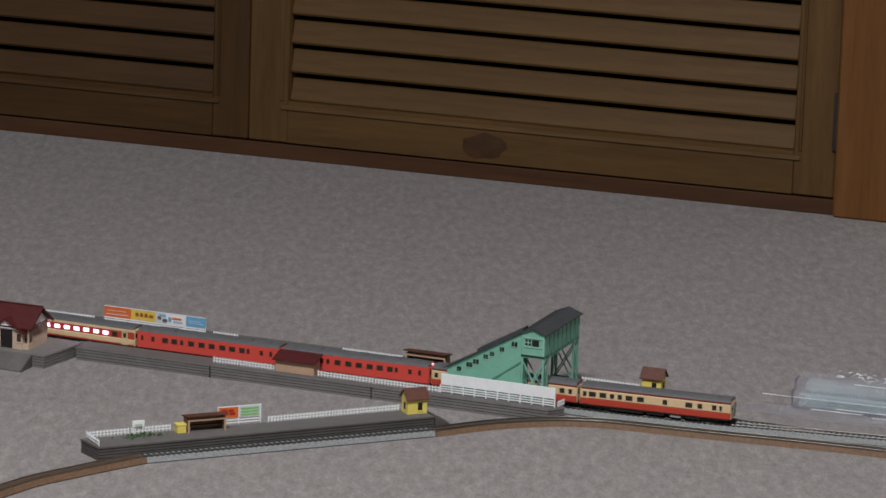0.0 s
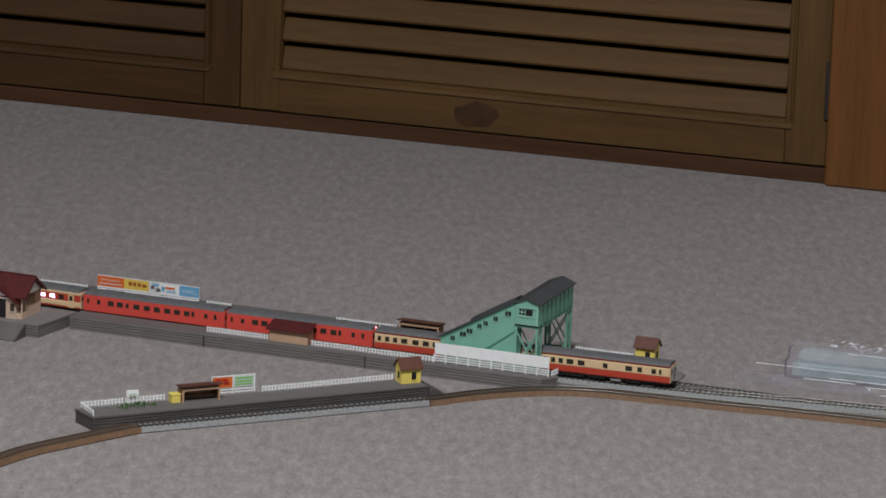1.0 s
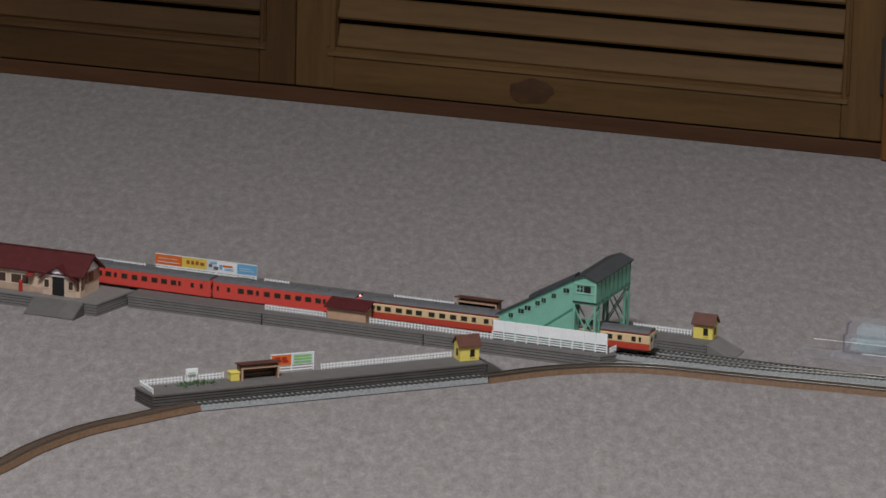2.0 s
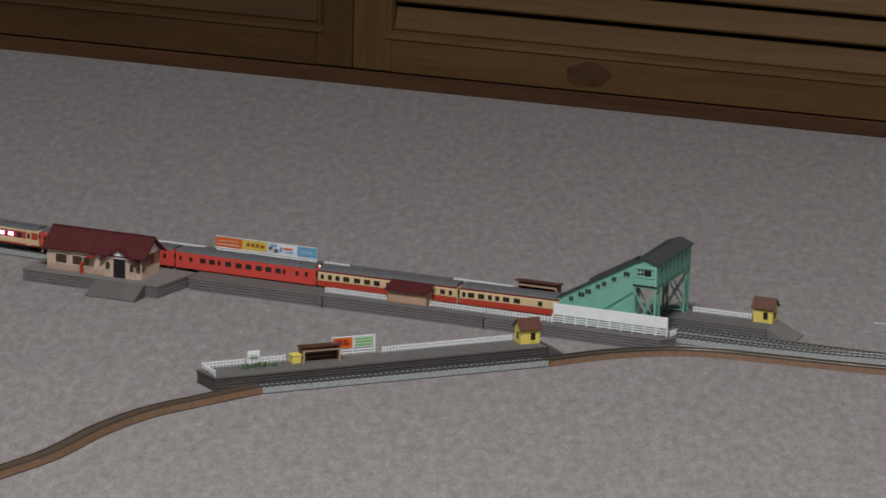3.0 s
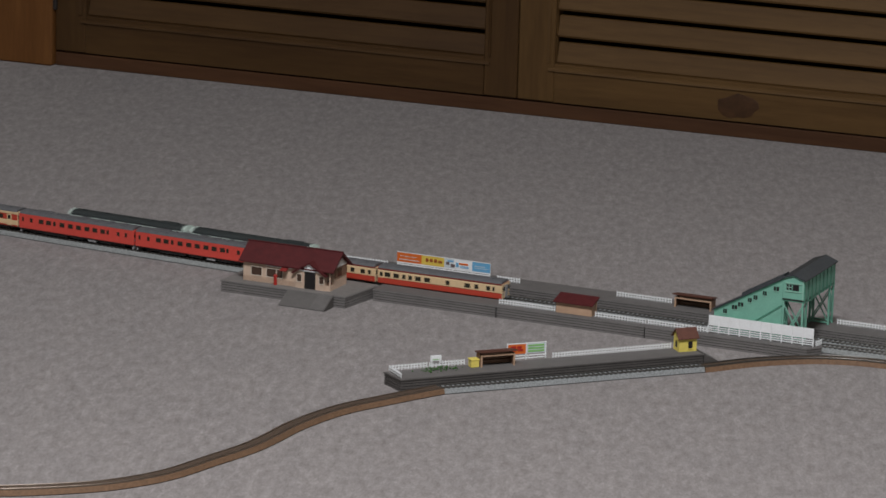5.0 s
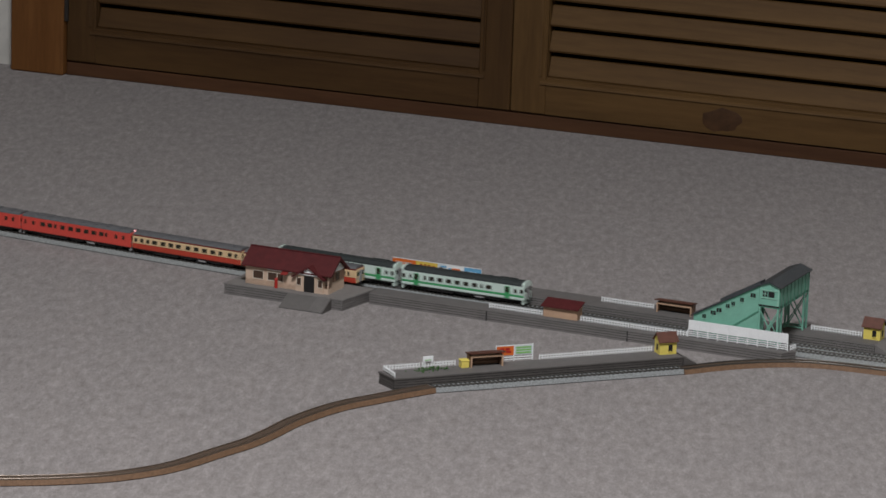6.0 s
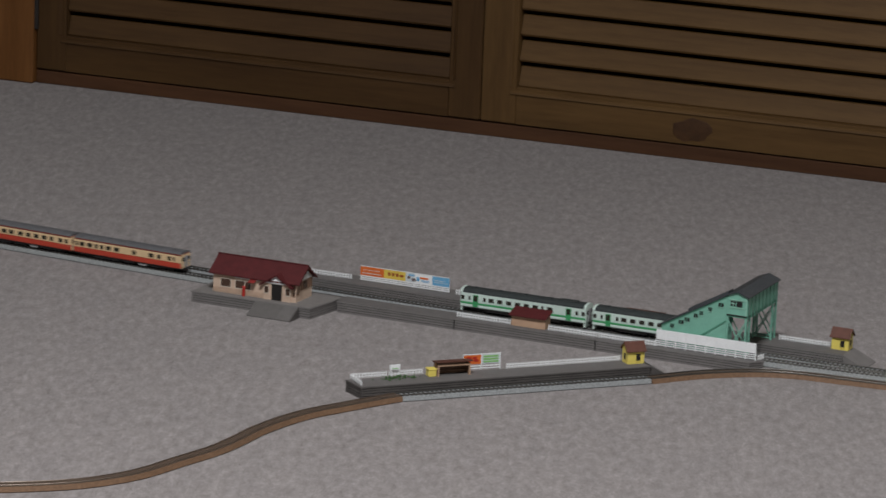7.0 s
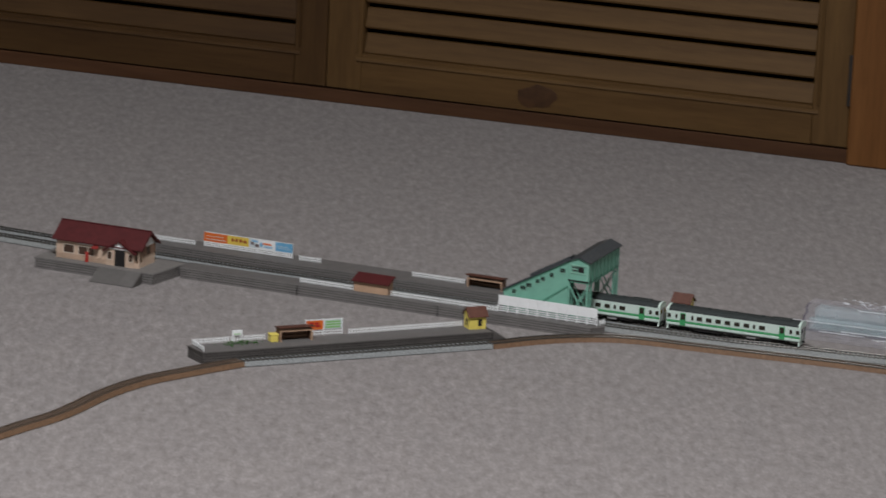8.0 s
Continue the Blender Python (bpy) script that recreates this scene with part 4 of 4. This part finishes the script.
def railcar(name, length, label, bands, roof_mat, windows, doors, door_mat, group, cab=None, lit=(), fittings=(), low_mat=None, capped=False, plough_mat=None):
    """A diesel railcar: lacquered body in bands, arched roof, panes, doors, underfloor boxes, two bogies."""
    t = thing(name, pose(0, 0, 0), label, "railcar", group)
    hl = length / 2
    plough = 0.0090 if capped else 0.0075
    body = None
    for i, (a, b, mat) in enumerate(bands):
        p = part("body" if i == 0 else "body_band", skin(a, b - 0.00005, length, 0.0002 if i % 2 else 0.0), mat, t)
        body = body or p
    eave = 0.0203 if capped else 0.0220
    rise = 0.0248 - eave
    arch = [(HALF * a, eave + rise * b) for a, b in ((0.94, 0.45), (0.74, 0.75), (0.38, 0.94))]
    outline = [(-HALF, eave)] + [(-y, z) for y, z in arch] + [(0, eave + rise)] + [(y, z) for y, z in arch[::-1]] + [(HALF, eave)]
    roof = part("roof", prism(bmesh.new(), outline, -hl + 0.0006, hl - 0.0006), roof_mat, t)
    for s in (-1, 1):
        if capped:
            ends = sorted((s * (hl + 0.0002), s * (hl - 0.0022)))
            part("cab_cap", prism(bmesh.new(), [(y * 1.01, z + 0.0002) for y, z in outline], ends[0], ends[1]), cab, roof, "ivory roof end over the cab")
    for x, w, h in fittings:
        part("roof_box", boxes([(x - w / 2, -0.0045, 0.0236, x + w / 2, 0.0045, 0.0236 + h)], 0.0004), roof_mat, roof)
    for i in range(5):
        x = -hl + length * (i + 0.5) / 5
        part("vent", boxes([(x - 0.0015, -0.0016, 0.0244, x + 0.0015, 0.0016, 0.0256)], 0.0003), roof_mat, roof)
    pane = (0.0128, 0.0170) if capped else (0.0133, 0.0181)
    for j, (x, w) in enumerate(windows):
        mat = GLOW if j in lit else WINDOW
        for s in (-1, 1):
            part("window", boxes([(x - w / 2, s * (HALF + 0.0001) - 0.0003, pane[0] + 0.0006 * (j in lit), x + w / 2, s * (HALF + 0.0001) + 0.0003, pane[1] - 0.0006 * (j in lit))]), mat, t, "lit window" if j in lit else "")
    for x in doors:
        for s in (-1, 1):
            d = part("door", boxes([(x - 0.0028, s * (HALF + 0.0001) - 0.00035, 0.0058, x + 0.0028, s * (HALF + 0.0001) + 0.00035, 0.0188)]), door_mat, t)
            if low_mat:
                part("door_foot", boxes([(x - 0.0028, s * (HALF + 0.0003) - 0.0003, 0.0058, x + 0.0028, s * (HALF + 0.0003) + 0.0003, 0.0116)]), low_mat, d)
            glass = (0.0021, 0.0120, 0.0180) if capped else (0.0015, pane[0], pane[1])
            part("door_pane", boxes([(x - glass[0], s * (HALF + 0.0005) - 0.0002, glass[1], x + glass[0], s * (HALF + 0.0005) + 0.0002, glass[2])]), WINDOW, d)
    for s in (-1, 1):
        if cab:
            part("cab_front", boxes([(s * hl - 0.0004, -HALF + 0.0006, 0.0052, s * hl + 0.0004, HALF - 0.0006, 0.0215)], 0.0003), cab, t)
        for y in (-0.0052, 0.0052):
            part("cab_window", boxes([(s * (hl + 0.0003) - 0.0002, y - 0.0026, 0.0136, s * (hl + 0.0003) + 0.0003, y + 0.0026, 0.0182)]), WINDOW, t)
        part("gangway", boxes([(min(s * hl, s * (hl + 0.0012)), -0.0026, 0.006, max(s * hl, s * (hl + 0.0012)), 0.0026, 0.0195)], 0.0002), GREYPART, t)
        for y in (-0.0068, 0.0068):
            part("headlight", boxes([(s * (hl + 0.0003) - 0.0003, y - 0.0009, 0.0098, s * (hl + 0.0003) + 0.0004, y + 0.0009, 0.0112)]), GREYPART, t)
        part("coupler", boxes([(min(s * hl, s * (hl + 0.0022)), -0.0011, 0.0030, max(s * hl, s * (hl + 0.0022)), 0.0011, 0.0048)]), UNDER, t)
        if plough_mat:
            part("snow_plough", prism(bmesh.new(), [(-plough, 0.0010), (plough, 0.0010), (plough - 0.001, 0.0051), (-plough + 0.001, 0.0051)], s * (hl - 0.0012) - 0.0008, s * (hl - 0.0012) + 0.0008), plough_mat, t)
        bg = part("bogie", boxes([(s * hl * 0.7 - 0.0095, -0.0068, 0.0018, s * hl * 0.7 + 0.0095, 0.0068, 0.0042)], 0.0005), UNDER, t)
        for dx in (-0.0062, 0.0062):
            bm = bmesh.new()
            for y in (-0.0045, 0.0045):
                bmesh.ops.create_cone(bm, cap_ends=True, segments=16, radius1=0.0029, radius2=0.0029, depth=0.0012, matrix=pose(s * hl * 0.7 + dx, y, 0.0029, 90))
            bmesh.ops.create_cone(bm, cap_ends=True, segments=8, radius1=0.0006, radius2=0.0006, depth=0.0095, matrix=pose(s * hl * 0.7 + dx, 0, 0.0029, 90))
            part("wheelset", bm, IRON, bg)
    part("underframe", boxes([(-hl + 0.002, -0.0085, 0.0042, hl - 0.002, 0.0085, 0.0051)]), UNDER, t)
    for a, b, z, mat in ((-0.3, -0.08, 0.0018, UNDER), (-0.05, 0.06, 0.0022, UNDER), (0.1, 0.17, 0.0016, GREYPART), (0.2, 0.3, 0.002, UNDER)):
        part("underfloor_box", boxes([(a * length, -0.0078, z, b * length, 0.0078, 0.0042)], 0.0003), mat, t)
    # true scale height: the body proper is a little lower than drawn above
    for o in t.children_recursive:
        for vert in o.data.vertices:
            if vert.co.z > 0.00515:
                vert.co.z = 0.0053 + (vert.co.z - 0.005) * (0.94 if capped else 0.87)
    return t


def row(a, b, n, w):
    return [(a + (b - a) * i / (n - 1), w) for i in range(n)]


TWO_TONE = [(0.005, 0.0113, REDLOW), (0.0113, 0.0201, CREAM), (0.0201, 0.0222, MAROON)]
ALL_RED = [(0.005, 0.0221, REDPAINT)]
EXPRESS = [(0.005, 0.0064, REDLOW), (0.0064, 0.0120, CREAM), (0.0120, 0.0190, REDLOW), (0.0190, 0.0222, CREAM)]
GREEN_BAND = [(0.005, 0.0080, CAR_WHITE), (0.0080, 0.0101, CAR_GREEN), (0.0101, 0.0205, CAR_WHITE)]

red_train = []
tail = railcar("railcar", 0.1315, "cream over red diesel railcar, the last of its train", TWO_TONE, CAR_ROOF, [(-0.0549, 0.0060), (-0.0456, 0.0060), (-0.0375, 0.0036), (-0.0307, 0.0038), (-0.0225, 0.0060), (-0.0126, 0.0060), (0.0088, 0.0040), (0.0296, 0.0060), (0.0392, 0.0040), (0.0516, 0.0040), (0.0572, 0.0022)], (-0.0615,), CREAM, "departing train", CREAM, low_mat=REDLOW)
red_train.append((tail, 0.067))
second = railcar("railcar", 0.1315, "cream over red diesel railcar with a long row of windows", TWO_TONE, CAR_ROOF, [(-0.0540, 0.0038), (-0.0468, 0.0038), (-0.0384, 0.0058), (-0.0281, 0.0056), (-0.0186, 0.0056), (-0.0095, 0.0056), (0.0023, 0.0056), (0.0121, 0.0056), (0.0222, 0.0056), (0.0322, 0.0056), (0.0413, 0.0040), (0.0526, 0.0045)], (-0.0612, 0.0600), CREAM, "departing train", CREAM, low_mat=REDLOW)
red_train.append((second, 0.201))
for i in range(2):
    c = railcar("railcar", 0.1365, "plain vermilion diesel railcar with grey roof boxes", ALL_RED, CAR_ROOF, [(-0.0632, 0.0020), (-0.0411, 0.0056), (-0.0322, 0.0056), (-0.0251, 0.0028), (-0.0161, 0.0056), (-0.0060, 0.0056), (0.0037, 0.0056), (0.0138, 0.0056), (0.0232, 0.0056), (0.0326, 0.0052), (0.0385, 0.0026), (0.0600, 0.0024)], (-0.0527, 0.0512), REDPAINT, "departing train", REDPAINT, fittings=((-0.043, 0.018, 0.0022), (-0.018, 0.006, 0.0017), (0.004, 0.009, 0.0019), (0.022, 0.006, 0.0017), (0.036, 0.006, 0.0019), (0.053, 0.008, 0.0018)), plough_mat=GREYPART)
    if i == 0:
        part("headlamp", boxes([(0.0676, -0.0010, 0.0205, 0.0690, 0.0010, 0.0220)], 0.0003), HEADLAMP, c, "lit pinkish headlamp")
    red_train.append((c, 0.3375 + 0.1388 * i))
lit_car = railcar("railcar", 0.1365, "cream and red express railcar with a row of lit windows", EXPRESS, CAR_ROOF, row(-0.0570, 0.0400, 11, 0.0050) + [(0.0490, 0.0050)], (-0.0640, 0.0590), CREAM, "departing train", CREAM, lit=tuple(range(11)))
red_train.append((lit_car, 0.6151))
green_train = []
for i in range(2):
    c = railcar("railcar", 0.1362, "ivory diesel railcar with bright green bands and doors", GREEN_BAND, CAR_ROOF_DK, [(-0.0655, 0.0034), (-0.0580, 0.0020), (-0.0417, 0.0024), (-0.0344, 0.0056), (-0.0249, 0.0056), (-0.0153, 0.0056), (-0.0056, 0.0056), (0.0039, 0.0056), (0.0136, 0.0056), (0.0214, 0.0024), (0.0294, 0.0060), (0.0586, 0.0026), (0.0655, 0.0034)], (-0.0513, 0.0497), CAR_GREEN, "arriving train", CAR_WHITE, fittings=((0.046, 0.020, 0.0018),), capped=True, plough_mat=CAR_WHITE)
    green_train.append((c, 0.0722 + 0.1435 * i))


# the departing train's rear end and the arriving train's rear end along the line
TAIL_AT = [(0.0, 0.328), (0.5, 0.3065), (1.0, 0.2815), (1.5, 0.2505), (2.0, 0.2125), (2.5, 0.1675), (3.0, 0.1165), (3.5, 0.060), (4.0, -0.0015), (4.5, -0.068), (5.0, -0.1385), (5.5, -0.213), (6.0, -0.290), (6.5, -0.3725), (7.0, -0.4570), (7.5, -0.5430), (8.0, -0.630)]
REAR_AT = [(0.0, -1.855), (1.5, -1.492), (3.0, -1.128), (4.5, -0.764), (5.2, -0.594), (6.0, -0.400), (6.5, -0.278), (7.0, -0.155), (7.5, -0.032), (8.0, 0.090)]


def on_line(line, u, half=0.046):
    """The pose of a car whose bogies stand on a line, by the u of its middle."""
    def v_at(x):
        for (a, p), (b, q) in zip(line, line[1:]):
            if a <= x <= b:
                return p + (q - p) * (x - a) / (b - a)
        return line[-1][1]
    p, q = v_at(u - half), v_at(u + half)
    return LAY @ pose(u, (p + q) / 2, RAIL, 0, 0, math.degrees(math.atan2(q - p, 2 * half)))


def motions():
    for c, back in red_train:
        walk(c, [(t, on_line(NEAR_LINE, u - back)) for t, u in TAIL_AT])
    for c, ahead in green_train:
        walk(c, [(t, on_line(FAR_LINE, u + ahead)) for t, u in REAR_AT])


motions()
